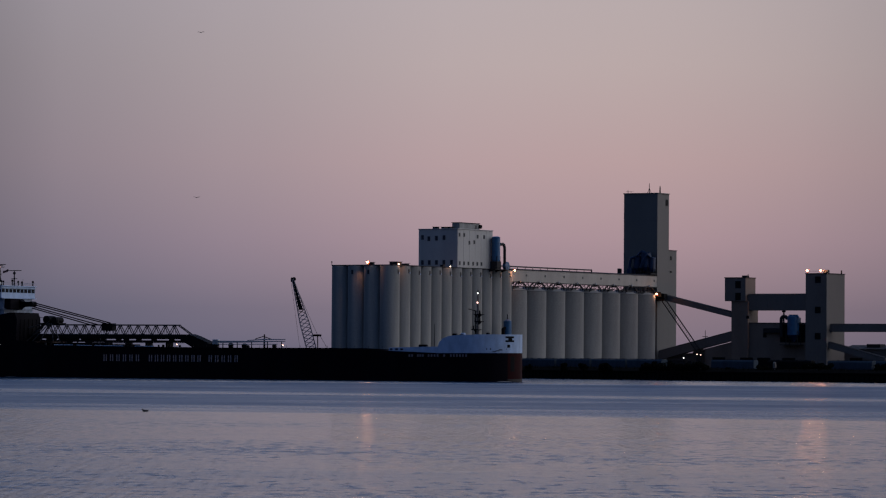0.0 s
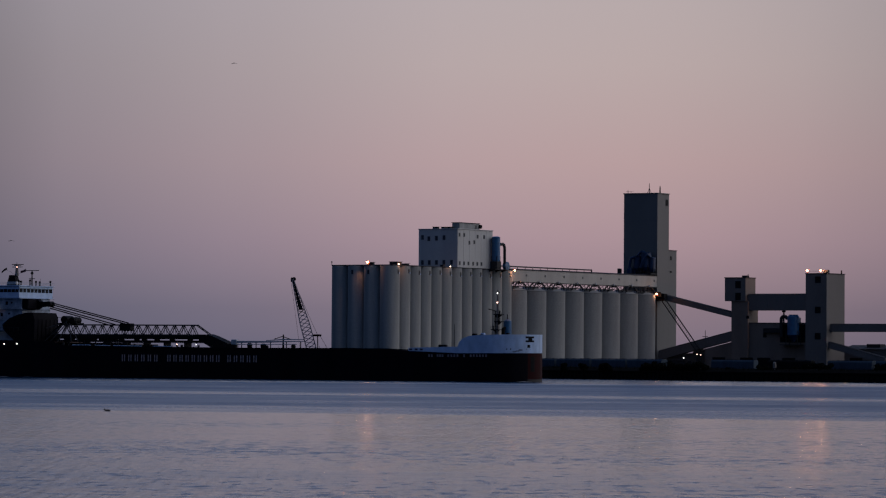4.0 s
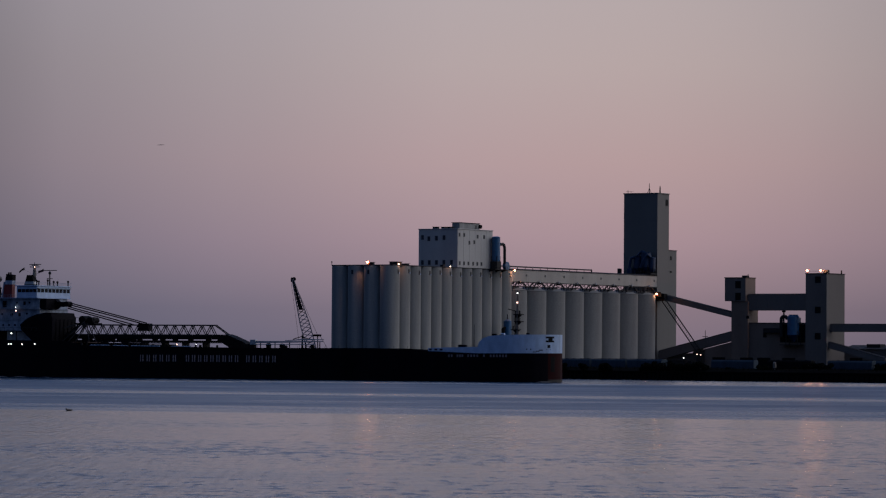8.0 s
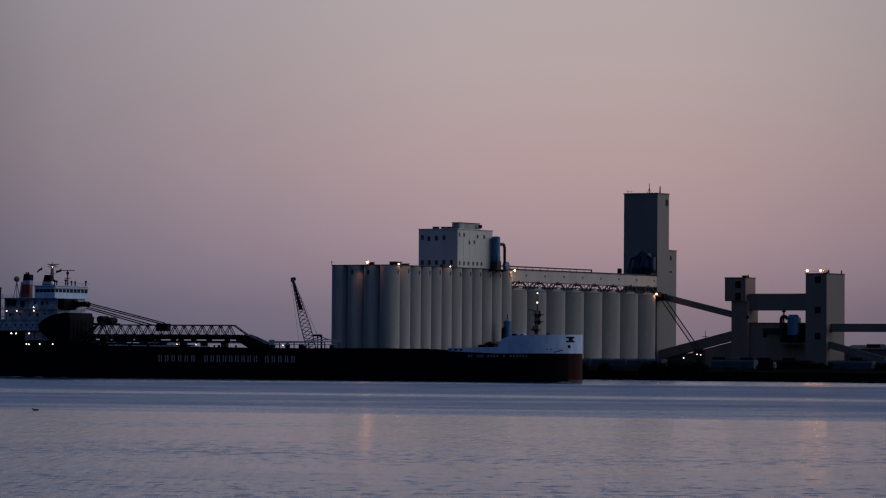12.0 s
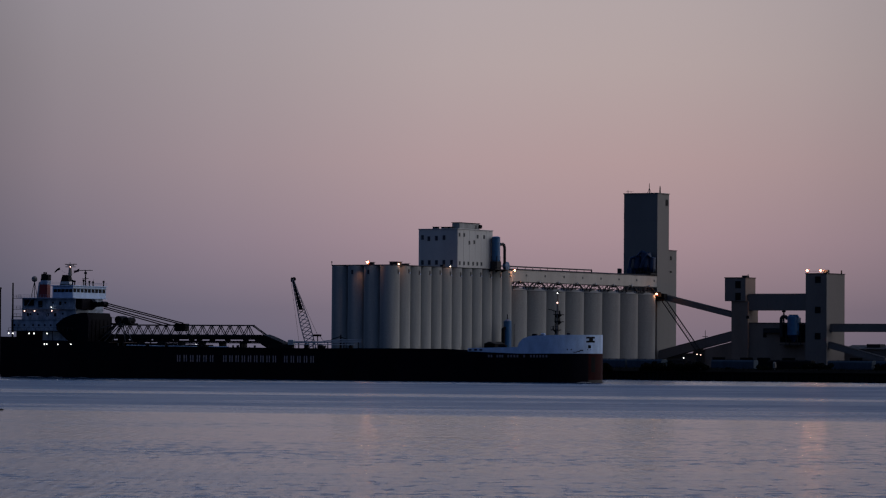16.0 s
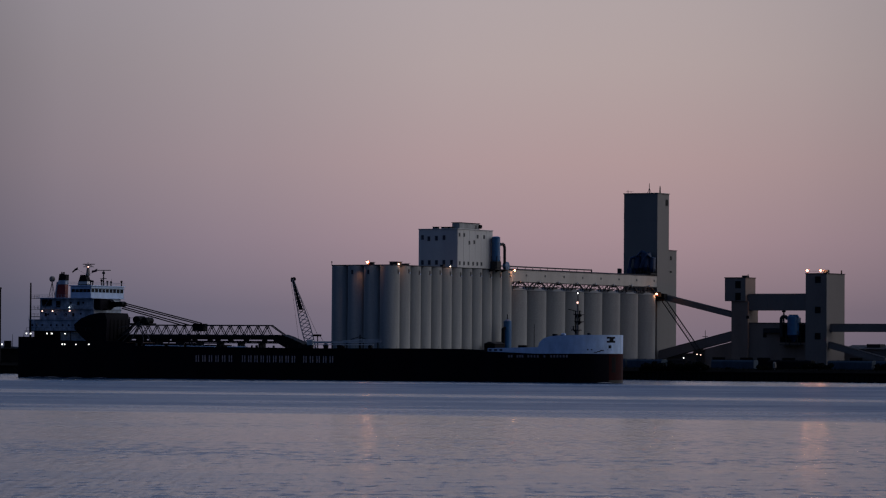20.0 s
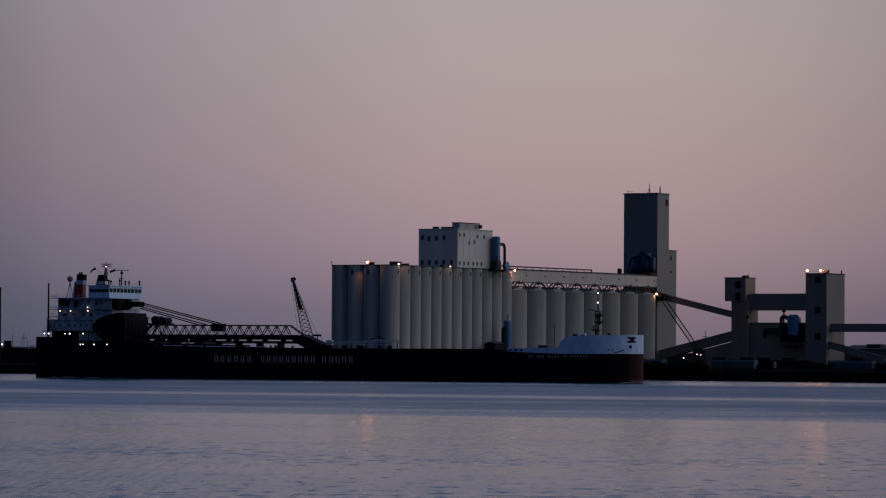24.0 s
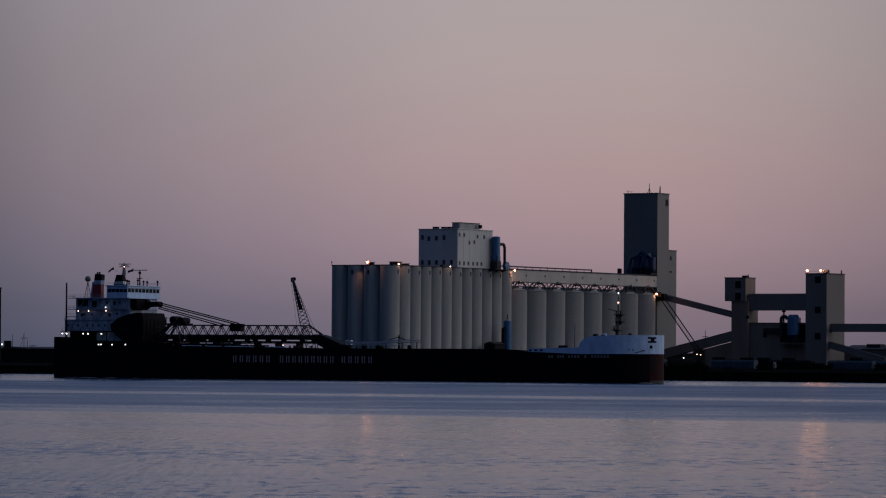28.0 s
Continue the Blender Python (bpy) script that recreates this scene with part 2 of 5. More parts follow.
    l.new(calmed.outputs[0], ruff.inputs[0])
    l.new(broad.outputs[0], ruff.inputs[1])
    rr = n.new("ShaderNodeMapRange")
    rr.inputs["From Min"].default_value, rr.inputs["From Max"].default_value = 0.0, 1.8
    rr.inputs["To Min"].default_value, rr.inputs["To Max"].default_value = 0.09, 0.62
    l.new(ruff.outputs[0], rr.inputs["Value"])
    # short dark ripples: little patches of rougher water
    dash = n.new("ShaderNodeMapRange")
    dash.interpolation_type = "SMOOTHSTEP"
    dash.inputs["From Min"].default_value, dash.inputs["From Max"].default_value = 0.5, 0.67
    dash.inputs["To Min"].default_value, dash.inputs["To Max"].default_value = -0.02, 0.13
    field = n.new("ShaderNodeMath")          # ripples come in fields
    field.operation = "MULTIPLY_ADD"
    l.new(stretched(0.012, 0.02, 2.0), field.inputs[0])
    field.inputs[1].default_value = 0.35
    lesser = n.new("ShaderNodeMath")
    lesser.operation = "SUBTRACT"
    l.new(stretched(0.55, 0.26, 4.0, 0.66, 0.2), lesser.inputs[0])
    lesser.inputs[1].default_value = 0.17
    l.new(lesser.outputs[0], field.inputs[2])
    l.new(field.outputs[0], dash.inputs["Value"])
    rough = n.new("ShaderNodeMath")
    rough.operation = "ADD"
    l.new(rr.outputs[0], rough.inputs[0])
    near = n.new("ShaderNodeMapRange")       # too fine to matter far out
    near.inputs["From Min"].default_value, near.inputs["From Max"].default_value = 330.0, 650.0
    near.inputs["To Min"].default_value, near.inputs["To Max"].default_value = 1.0, 0.25
    l.new(lean.outputs[0], near.inputs["Value"])
    shown = n.new("ShaderNodeMath")
    shown.operation = "MULTIPLY"
    l.new(dash.outputs[0], shown.inputs[0])
    l.new(near.outputs[0], shown.inputs[1])
    l.new(shown.outputs[0], rough.inputs[1])
    l.new(rough.outputs[0], b.inputs["Roughness"])
    waves = n.new("ShaderNodeMath")
    waves.operation = "MULTIPLY_ADD"
    l.new(stretched(0.3, 0.25, 5.0, 0.65, 0.5), waves.inputs[0])
    waves.inputs[1].default_value = 1.0
    l.new(stretched(0.03, 0.08, 3.0, 0.5), waves.inputs[2])
    chop = n.new("ShaderNodeMath")
    chop.operation = "MULTIPLY_ADD"
    l.new(stretched(1.3, 0.085, 2.0, 0.55), chop.inputs[0])
    chop.inputs[1].default_value = 1.7
    l.new(waves.outputs[0], chop.inputs[2])
    bp = n.new("ShaderNodeBump")
    bp.inputs["Strength"].default_value, bp.inputs["Distance"].default_value = 0.7, 0.34
    l.new(chop.outputs[0], bp.inputs["Height"])
    l.new(bp.outputs[0], b.inputs["Normal"])
    return m


# ---------------------------------------------------------------- mesh helpers
def box(bm, x0, x1, y0, y1, z0, z1, bev=0.0):
    g = bmesh.ops.create_cube(bm, size=1.0)["verts"]
    for v in g:
        v.co = Vector((x0 if v.co.x < 0 else x1, y0 if v.co.y < 0 else y1, z0 if v.co.z < 0 else z1))
    if bev:
        bmesh.ops.bevel(bm, geom=list({e for v in g for e in v.link_edges}), offset=bev, segments=1, affect="EDGES")
    return bm


def tube(bm, p0, p1, r0, r1=None, n=8, caps=True):
    """A round bar from p0 to p1, tapering from r0 to r1."""
    p0, p1 = Vector(p0), Vector(p1)
    r1 = r0 if r1 is None else r1
    turn = (p1 - p0).to_track_quat("Z", "Y").to_matrix().to_4x4()
    m = Matrix.Translation((p0 + p1) / 2) @ turn
    bmesh.ops.create_cone(bm, cap_ends=caps, segments=n, radius1=r0, radius2=r1, depth=(p1 - p0).length, matrix=m)
    return bm


def ball(bm, p, r, u=10, v=7, squash=(1, 1, 1)):
    m = Matrix.Translation(p) @ Matrix.Diagonal((r * squash[0], r * squash[1], r * squash[2], 1))
    bmesh.ops.create_uvsphere(bm, u_segments=u, v_segments=v, radius=1.0, matrix=m)
    return bm


def prism(bm, pts, a, b, axis="y"):
    """The outline pts drawn out from a to b along an axis: y takes (x, z), x takes (y, z), z takes (x, y)."""
    def at(p, k):
        return {"y": (p[0], k, p[1]), "x": (k, p[0], p[1]), "z": (p[0], p[1], k)}[axis]
    lo, hi = [bm.verts.new(at(p, a)) for p in pts], [bm.verts.new(at(p, b)) for p in pts]
    bm.faces.new(lo)
    bm.faces.new(list(reversed(hi)))
    for i in range(len(pts)):
        j = (i + 1) % len(pts)
        bm.faces.new((lo[i], hi[i], hi[j], lo[j]))
    bmesh.ops.recalc_face_normals(bm, faces=bm.faces)
    return bm


def mesh_of(name, bm, material, smooth=True):
    me = bpy.data.meshes.new(name)
    bm.to_mesh(me)
    bm.free()
    me.materials.append(material)
    if smooth:
        me.polygons.foreach_set("use_smooth", [True] * len(me.polygons))
        me.set_sharp_from_angle(angle=radians(35))
    return me


def part(name, bm, material, parent, label="", kind=""):
    """One mesh of its own under a thing or a part."""
    ob = new(name, mesh_of(name, bm, material))
    ob.parent = parent
    return tagged(ob, label, kind=kind)


def again(ob, m, parent=None):
    """The same piece once more, on the same mesh, at the pose m."""
    o = new(ob.name.split(".")[0], ob.data)
    o.parent = parent or ob.parent
    o.matrix_basis = m
    return o


def thing(name, m, label, category, group=""):
    ob = new(name)
    ob.matrix_basis = m
    return tagged(ob, label, category, group)


def solo(name, bm, material, label, category, m=None, group="", kind=""):
    ob = new(name, mesh_of(name, bm, material))
    if m is not None:
        ob.matrix_basis = m
    return tagged(ob, label, category, group, kind)


def B():
    return bmesh.new()


def boxed(*a, **k):
    return box(bmesh.new(), *a, **k)


# the dock's own axes: x along the quay, y away from the water
SITE = Matrix.Translation((-20.7, 1520.0, 0.0)) @ pose(0, 0, 0, 0, 0, -32)
GROUND = 3.2

# ---------------------------------------------------------------- water and land
bm = B()
box(bm, -4900, 4900, -400, 4900, -0.6, 0.0)
water = solo("water", bm, water_material(), "dusk harbour water with light ripples and wind bands", "water", kind="structure")

# the quay's edge, from far west to far east
EDGE = [(-4800, 1600), (-900, 1590), (-300, 1566), (-100, 1553), (5, 1528), (40, 1478), (82, 1427), (155, 1362), (300, 1260), (700, 1050), (4800, 900)]
bm = B()
prism(bm, EDGE + [(4800, 4880), (-4800, 4880)], -0.5, GROUND, "z")
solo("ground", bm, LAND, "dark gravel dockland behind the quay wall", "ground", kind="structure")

# the near shore that the camera stands on, below the view
bm = B()
prism(bm, [(-800, -0.5), (6, -0.5), (1, 3.5), (-3, 6.6), (-800, 6.8)], -900, 900, "x")
solo("near_shore", bm, LAND, "grassy gravel bank of the near shore", "ground", kind="structure")

# quay wall of timber piles with a cap beam
quay = thing("quay_wall", Matrix.Identity(4), "dark timber pile quay wall with cap beam", "quay")
tagged(quay, kind="structure")
for (xa, ya), (xb, yb) in zip(EDGE[2:8], EDGE[3:9]):
    d = Vector((xb - xa, yb - ya, 0))
    ln = d.length
    d.normalize()
    nrm = Vector((d.y, -d.x, 0))
    bm = B()
    for k in range(int(ln / 2.2)):
        p = Vector((xa, ya, 0)) + d * (k * 2.2 + 1.1) + nrm * 0.25
        tube(bm, (p.x, p.y, -0.4), (p.x, p.y, 2.7 + 0.15 * math.sin(k * 2.3)), 0.22, n=6)
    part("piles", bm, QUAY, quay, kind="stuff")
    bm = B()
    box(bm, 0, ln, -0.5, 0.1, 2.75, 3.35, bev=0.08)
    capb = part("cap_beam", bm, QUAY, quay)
    capb.matrix_basis = Matrix.Translation((xa, ya, 0)) @ pose(0, 0, 0, 0, 0, math.degrees(math.atan2(d.y, d.x)))


# ---------------------------------------------------------------- grain elevator
def window(parent, m, w, h, name="window", lit=None):
    """A small framed pane, facing -y of the pose m."""
    fr = B()
    for a in (-1, 1):
        box(fr, min(a * w / 2, a * (w / 2 - 0.12)), max(a * w / 2, a * (w / 2 - 0.12)), -0.1, 0.06, -h / 2, h / 2)
        box(fr, -w / 2 + 0.12, w / 2 - 0.12, -0.1, 0.06, min(a * h / 2, a * (h / 2 - 0.12)), max(a * h / 2, a * (h / 2 - 0.12)))
    o = part(name, fr, FRAME, parent)
    o.matrix_basis = m
    part("pane", boxed(-w / 2 + 0.12, w / 2 - 0.12, -0.04, 0.04, -h / 2 + 0.12, h / 2 - 0.12), lit or HOUSEGLASS, o)
    return o


def window_again(o, m, parent=None):
    c = again(o, m, parent)
    for ch in o.children:
        again(ch, ch.matrix_basis.copy(), c)
    return c


def face_e2(x, y, z):      # looks out along -y
    return pose(x, y, z)


def face_e1(x, y, z):      # looks out along +x
    return pose(x, y, z, 0, 0, 90)


elev = thing("grain_elevator", SITE, "long concrete grain elevator with rows of joined silos", "grain elevator")
PX, PY, RS, TOP = 7.5, 7.72, 3.92, 43.5
bm = B()
tube(bm, (0, 0, GROUND - 0.3), (0, 0, TOP), RS, n=40)
first = None
spots = [(i, j) for i in range(4) for j in range(12) if i in (0, 3) or j in (0, 11)]
for i, j in spots:
    m = pose(-PX * i, PY * j, 0)
    if first is None:
        first = part("silo", bm, CONCRETE, elev, "weathered concrete silo shaft")
        first.matrix_basis = m
    else:
        again(first, m)
part("core", boxed(-3 * PX, 0, 0, 11 * PY, GROUND, TOP - 0.1), CONCRETE, elev)
bm = B()
box(bm, -3 * PX - RS + 1.0, RS - 0.6, -RS + 0.9, 11 * PY + RS - 0.6, TOP, TOP + 0.4, bev=0.08)
roof = part("roof_slab", bm, ROOFING, elev, "dark flat roof edge")
# stencilled marks and small vents near the silo tops
bm = B()
box(bm, -0.42, 0.42, -0.06, 0.05, -0.85, 0.85)
mk = part("stencil_mark", bm, MARK, elev)
mk.matrix_basis = face_e1(RS + 0.02, 0, 41.2)
for j in range(1, 12):
    z = 41.2 + 0.25 * math.sin(j * 1.9)
    again(mk, face_e1(RS + 0.02, PY * j, z))
for i in range(1, 3):
    again(mk, face_e2(-PX * i, -RS - 0.02, 41.0))
# pale bars beside the marks, painted as their bright highlights
pl = part("number_plate", boxed(-0.2, 0.2, -0.05, 0.04, -0.3, 0.3), SHIPWHITE, elev)
pl.matrix_basis = face_e1(RS + 0.02, 0.75, 40.6)
for j in range(1, 12):
    again(pl, face_e1(RS + 0.02, PY * j + 0.75, 40.6 + 0.25 * math.sin(j * 1.9)))
# roof fixtures
for k, (x, y, w, d, h) in enumerate([(-7.8, -1.5, 2.4, 1.4, 0.9), (1.6, 1.6, 3.6, 3.4, 1.1), (-2.0, 14.5, 2.6, 1.6, 0.7), (1.2, 36.8, 1.6, 1.2, 0.7)]):
    bm = boxed(x - w / 2, x + w / 2, y - d / 2, y + d / 2, TOP + 0.35, TOP + 0.35 + h, bev=0.08)
    box(bm, x - w / 2 - 0.2, x + w / 2 + 0.2, y - d / 2 - 0.2, y + d / 2 + 0.2, TOP + 0.35 + h, TOP + 0.5 + h)
    part("roof_vent", bm, STEEL, elev)
bm = B()
tube(bm, (-3 * PX - 2.8, -3.0, TOP + 0.3), (-3 * PX - 2.8, -3.0, TOP + 1.5), 0.12)
ball(bm, (-3 * PX - 2.8, -3.0, TOP + 1.5), 0.3)
part("corner_post", bm, STEEL, elev)

# headhouse on the roof
HX0, HX1, HY0, HY1, HZ1 = -15.5, 3.0, 45.3, 72.3, 59.2
bm = boxed(HX0, HX1, HY0, HY1, TOP + 0.35, HZ1, bev=0.05)
head = part("headhouse", bm, CLADDING, elev, "pale grey metal-clad headhouse")
bm = B()
box(bm, HX0 - 0.25, HX1 + 0.25, HY0 - 0.25, HY1 + 0.25, HZ1, HZ1 + 0.3, bev=0.06)
part("coping", bm, CLADDING, head)
w0 = window(head, face_e2(-13.6, HY0 - 0.03, 56.0), 1.3, 1.9)
for x in (-10.6, -7.0, -3.4):
    window_again(w0, face_e2(x, HY0 - 0.03, 56.0 + 0.05 * x))
for x in (-13.6, -10.3, -6.9, -3.4, 0.2):
    window_again(w0, face_e2(x, HY0 - 0.03, 45.9))
for y, z in ((46.6, 57.0), (50.2, 57.0), (60.5, 56.6), (65.5, 56.6), (54.2, 54.0), (58.0, 54.3), (46.9, 45.6), (50.2, 45.6), (53.6, 45.6), (57.2, 45.6), (60.4, 45.6), (63.6, 45.6)):
    window_again(w0, face_e1(HX1 + 0.03, y, z) @ Matrix.Diagonal((0.85, 1, 0.8, 1)))
for y in (49.8, 54.3, 58.8, 63.3, 67.8):
    part("wall_joint", boxed(HX1, HX1 + 0.04, y - 0.05, y + 0.05, TOP + 0.5, HZ1), CLADDING, head)
bm = boxed(-6.0, -2.5, 55.5, 71.0, HZ1 + 0.3, 62.1, bev=0.05)
pent = part("penthouse", bm, CONCRETE, elev, "small grey rooftop penthouse")
part("coping", boxed(-6.2, -2.3, 55.3, 71.2, 62.1, 62.35), ROOFING, pent)
window_again(w0, face_e1(-2.47, 68.0, 60.6), pent)
part("roof_fan", tube(B(), (-3.2, 70.9, 61.0), (-1.6, 70.9, 61.0), 0.8, n=14), BLACK, pent)
for x, y, w in ((-9.0, 48.0, 2.2), (-6.0, 50.0, 2.6), (-3.2, 50.5, 2.0)):
    bm = boxed(x - w / 2, x + w / 2, y - 0.8, y + 0.8, HZ1 + 0.3, HZ1 + 1.0, bev=0.06)
    box(bm, x - w / 2 - 0.2, x + w / 2 + 0.2, y - 1, y + 1, HZ1 + 1.0, HZ1 + 1.15)
    part("roof_vent", bm, STEEL, elev)


def dust_collector(m, r, z0, z1, label, duct=True, legs=True, paint=None):
    """Blue cyclone: drum, cone, cap, legs and a bent duct."""
    t = thing("dust_collector", m, label, "dust collector", "blue dust collectors")
    h = z1 - z0
    BLUE = paint or MATS["blue_paint"]
    part("drum", tube(B(), (0, 0, z0 + h * 0.3), (0, 0, z1 - 0.4), r, n=24), BLUE, t)
    part("cap", tube(B(), (0, 0, z1 - 0.4), (0, 0, z1), r + 0.08, r * 0.6, n=24), BLUE, t)
    part("hopper_cone", tube(B(), (0, 0, z0 + 0.8), (0, 0, z0 + h * 0.3), 0.9, r, n=24), BLUE, t)
    part("outlet", tube(B(), (0, 0, z0), (0, 0, z0 + 0.9), 0.3, n=12), STEEL, t)
    if legs:
        for k in range(4):
            a = math.pi / 4 + k * math.pi / 2
            part("leg", boxed(r * math.cos(a) - 0.12, r * math.cos(a) + 0.12, r * math.sin(a) - 0.12, r * math.sin(a) + 0.12, z0, z0 + h * 0.4), STEEL, t)
    for k in range(3):
        zz = z0 + h * (0.4 + 0.2 * k)
        part("hoop", tube(B(), (0, 0, zz), (0, 0, zz + 0.15), r + 0.06, n=24), BLUE, t)
    if duct:
        bm = B()
        pts = [Vector((0.6, r * 0.9, z1 - 3.2)), Vector((0.6, r + 2.6, z1 - 3.0)), Vector((0.6, r + 3.6, z1 - 3.4)), Vector((0.6, r + 4.1, z1 - 4.6)), Vector((0.6, r + 4.2, z0 + 1.4))]
        for p, q in zip(pts, pts[1:]):
            tube(bm, p, q, 0.6, n=10)
            ball(bm, q, 0.6, 10, 6)
        part("duct", bm, STEEL, t, "dark bent duct")
        part("fan_housing", tube(B(), (0.0, r + 5.2, z0 + 1.5), (1.4, r + 5.2, z0 + 1.5), 1.7, n=16), BLUE, t)
        part("base_house", boxed(-1.6, 1.6, -1.7, 1.7, z0, z0 + 3.2, bev=0.1), STEEL, t)
    return t


bm = boxed(RS - 0.4, 7.2, 67.5, 79.5, TOP - 0.1, TOP + 0.15)
plat = part("collector_platform", bm, STEEL, elev)
for y in (68, 71, 74, 77, 79.2):
    part("rail_post", boxed(7.05, 7.15, y - 0.05, y + 0.05, TOP + 0.15, TOP + 1.25), STEEL, plat)
part("rail", boxed(7.05, 7.15, 67.5, 79.5, TOP + 1.2, TOP + 1.3), STEEL, plat)
for y in (68.5, 73.5, 78.5):
    part("bracket", prism(B(), [(RS - 0.2, TOP - 0.1), (6.6, TOP - 0.1), (RS - 0.2, TOP - 0.9)], y - 0.1, y + 0.1), STEEL, plat)
dust_collector(SITE @ pose(5.0, 71.6, 0), 1.75, TOP + 0.15, 57.0, "tall blue cyclone dust collector beside the headhouse")
tank = thing("standing_tank", SITE @ pose(9.5, 73.6, 0), "tall blue steel tank standing beside the silos", "tank")
part("drum", tube(B(), (0, 0, 7.5), (0, 0, 22.6), 1.65, n=24), BLUE, tank)
part("cap", tube(B(), (0, 0, 22.6), (0, 0, 23.4), 1.65, 0.4, n=24), BLUE, tank)
part("vent_pipe", tube(B(), (0, 0, 23.3), (0, 0, 25.4), 0.18, n=8), STEEL, tank)
part("plinth", boxed(-1.9, 1.9, -1.9, 1.9, GROUND, 7.5, bev=0.1), STEEL, tank)
part("duct", tube(B(), (-0.6, -2.3, 8.5), (-0.6, -2.3, 19.5), 0.75, n=12), BLACK, tank)
part("duct_elbow", tube(B(), (-0.6, -2.3, 19.3), (-0.2, -0.8, 20.2), 0.7, n=12), BLACK, tank)
shed = thing("pump_shed", SITE @ pose(9.0, 64.5, 0), "low dark steel shed beside the silos", "shed")
part("wall", boxed(-2.5, 2.5, -4, 4, GROUND, 13.4, bev=0.06), BLACK, shed)
part("roof", prism(B(), [(-2.8, 13.4), (2.8, 13.4), (0, 14.3)], -4.2, 4.2), STEEL, shed)

# ---------------------------------------------------------------- storage silos and gallery
SY, SPITCH, SX, SR, STOP = 95.5, 15.62, -2.5, 7.05, 36.1
silo = thing("storage_silo", SITE @ pose(SX, SY, 0), "large pale concrete storage silo with domed lid", "silo", "row of storage silos")
part("shaft", tube(B(), (0, 0, GROUND - 0.3), (0, 0, STOP - 0.5), SR, n=64), CONCRETE_B, silo)
part("lid", tube(B(), (0, 0, STOP - 0.5), (0, 0, STOP + 1.3), SR + 0.12, SR * 0.33, n=64), CONCRETE_B, silo)
part("rim", tube(B(), (0, 0, STOP - 0.62), (0, 0, STOP - 0.5), SR + 0.16, n=64), CONCRETE_B, silo)
part("hatch", tube(B(), (3.0, 1.0, STOP + 0.4), (3.0, 1.0, STOP + 1.4), 0.5, n=12), STEEL, silo)
for z in (10, 17, 24, 31):
    part("pour_joint", tube(B(), (0, 0, z), (0, 0, z + 0.08), SR + 0.03, n=64, caps=False), CONCRETE, silo)
for k in range(1, 8):
    copy_thing(silo, SITE @ pose(SX, SY + SPITCH * k, 0))

gal = thing("conveyor_gallery", SITE, "long pale conveyor gallery above the storage silos", "conveyor gallery")
part("body", boxed(-2.2, 2.0, 86.0, 213.0, 39.0, 43.9, bev=0.05), GALLERY, gal)
part("roof", prism(B(), [(-2.4, 43.9), (2.2, 43.9), (2.2, 44.05), (-0.1, 44.5), (-2.4, 44.05)], 88.9, 212.5), ROOFING, gal)
part("sill_beam", boxed(1.95, 2.2, 89.0, 212.5, 38.8, 39.15), STEEL, gal)
gw = window(gal, face_e1(2.03, SY + 5.5, 41.8), 0.9, 0.9)
for k in range(1, 8):
    window_again(gw, face_e1(2.03, SY + 5.5 + SPITCH * k - 0.4, 41.8))
for k in range(1, 16):
    y = SY - 1.5 + SPITCH / 2 * k
    part("panel_joint", boxed(2.0, 2.03, y - 0.05, y + 0.05, 39.15, 43.8), CLADDING, gal)
# steel under the gallery: chords, posts, cross braces and bowed grain spouts
part("lower_chord", boxed(1.7, 1.95, 89.0, 212.5, 37.0, 37.2), STEEL, gal)
part("back_chord", boxed(-2.0, -1.75, 89.0, 212.5, 37.3, 37.5), STEEL, gal)


def bowed(side, foot, x, drop):
    """A spout that leaves the gallery floor flat and bows down to the silo lid."""
    bm, prev = B(), None
    for q in range(7):
        a = q / 6
        pt = Vector((x + 0.3 * a, side * (0.5 + (foot - 0.5) * math.sin(a * 1.45)), 39.2 - drop * (1 - math.cos(a * 1.5))))
        if prev is not None:
            tube(bm, prev, pt, 0.3, n=6)
        prev = pt
    return bm


spouts = None
for k in range(8):
    y = SY + SPITCH * k
    if spouts is None:
        spouts = [part("grain_spout", bowed(sd, foot, x, drop), STEEL if x < 2 else BOOMGREY, gal) for sd, foot, x, drop in ((-1, 4.4, 2.1, 2.9), (1, 4.4, 2.1, 2.9), (-1, 6.4, 1.2, 2.7), (1, 6.4, 1.2, 2.7))]
        spouts.append(part("spout_elbow", boxed(1.6, 2.5, -1.0, 1.0, 38.2, 39.0, bev=0.15), BLACK, gal))
        spouts.append(part("roof_cowl", tube(B(), (2.3, 0.4, 39.0), (2.3, 0.4, 39.9), 0.4, 0.15, n=8), GALV, gal))
        for o in spouts:
            o.matrix_basis = pose(0, y, 0)
    else:
        for o in spouts:
            again(o, pose(0, y, 0))
post = cross = None
for k in range(31):
    y = 91.2 + k * SPITCH / 4
    if post is None:
        post = part("bent_post", boxed(1.72, 1.9, -0.11, 0.11, 36.0, 39.0), STEEL, gal)
        cross = part("cross_brace", tube(tube(B(), (1.8, 0.1, 36.9), (1.8, SPITCH / 4, 38.9), 0.1, n=5), (-1.8, 0.1, 38.9), (-1.8, SPITCH / 4, 37.4), 0.1, n=5), STEEL, gal)
        post.matrix_basis = cross.matrix_basis = pose(0, y, 0)
    else:
        again(post, pose(0, y, 0))
        if k < 30:
            again(cross, pose(0, y, 0))
pipe = thing("roof_pipe", SITE, "dark steel pipe along the gallery roof", "pipe")
part("pipe", tube(B(), (0.6, 80.0, 45.3), (0.6, 157.5, 45.3), 0.28, n=10), STEEL, pipe)
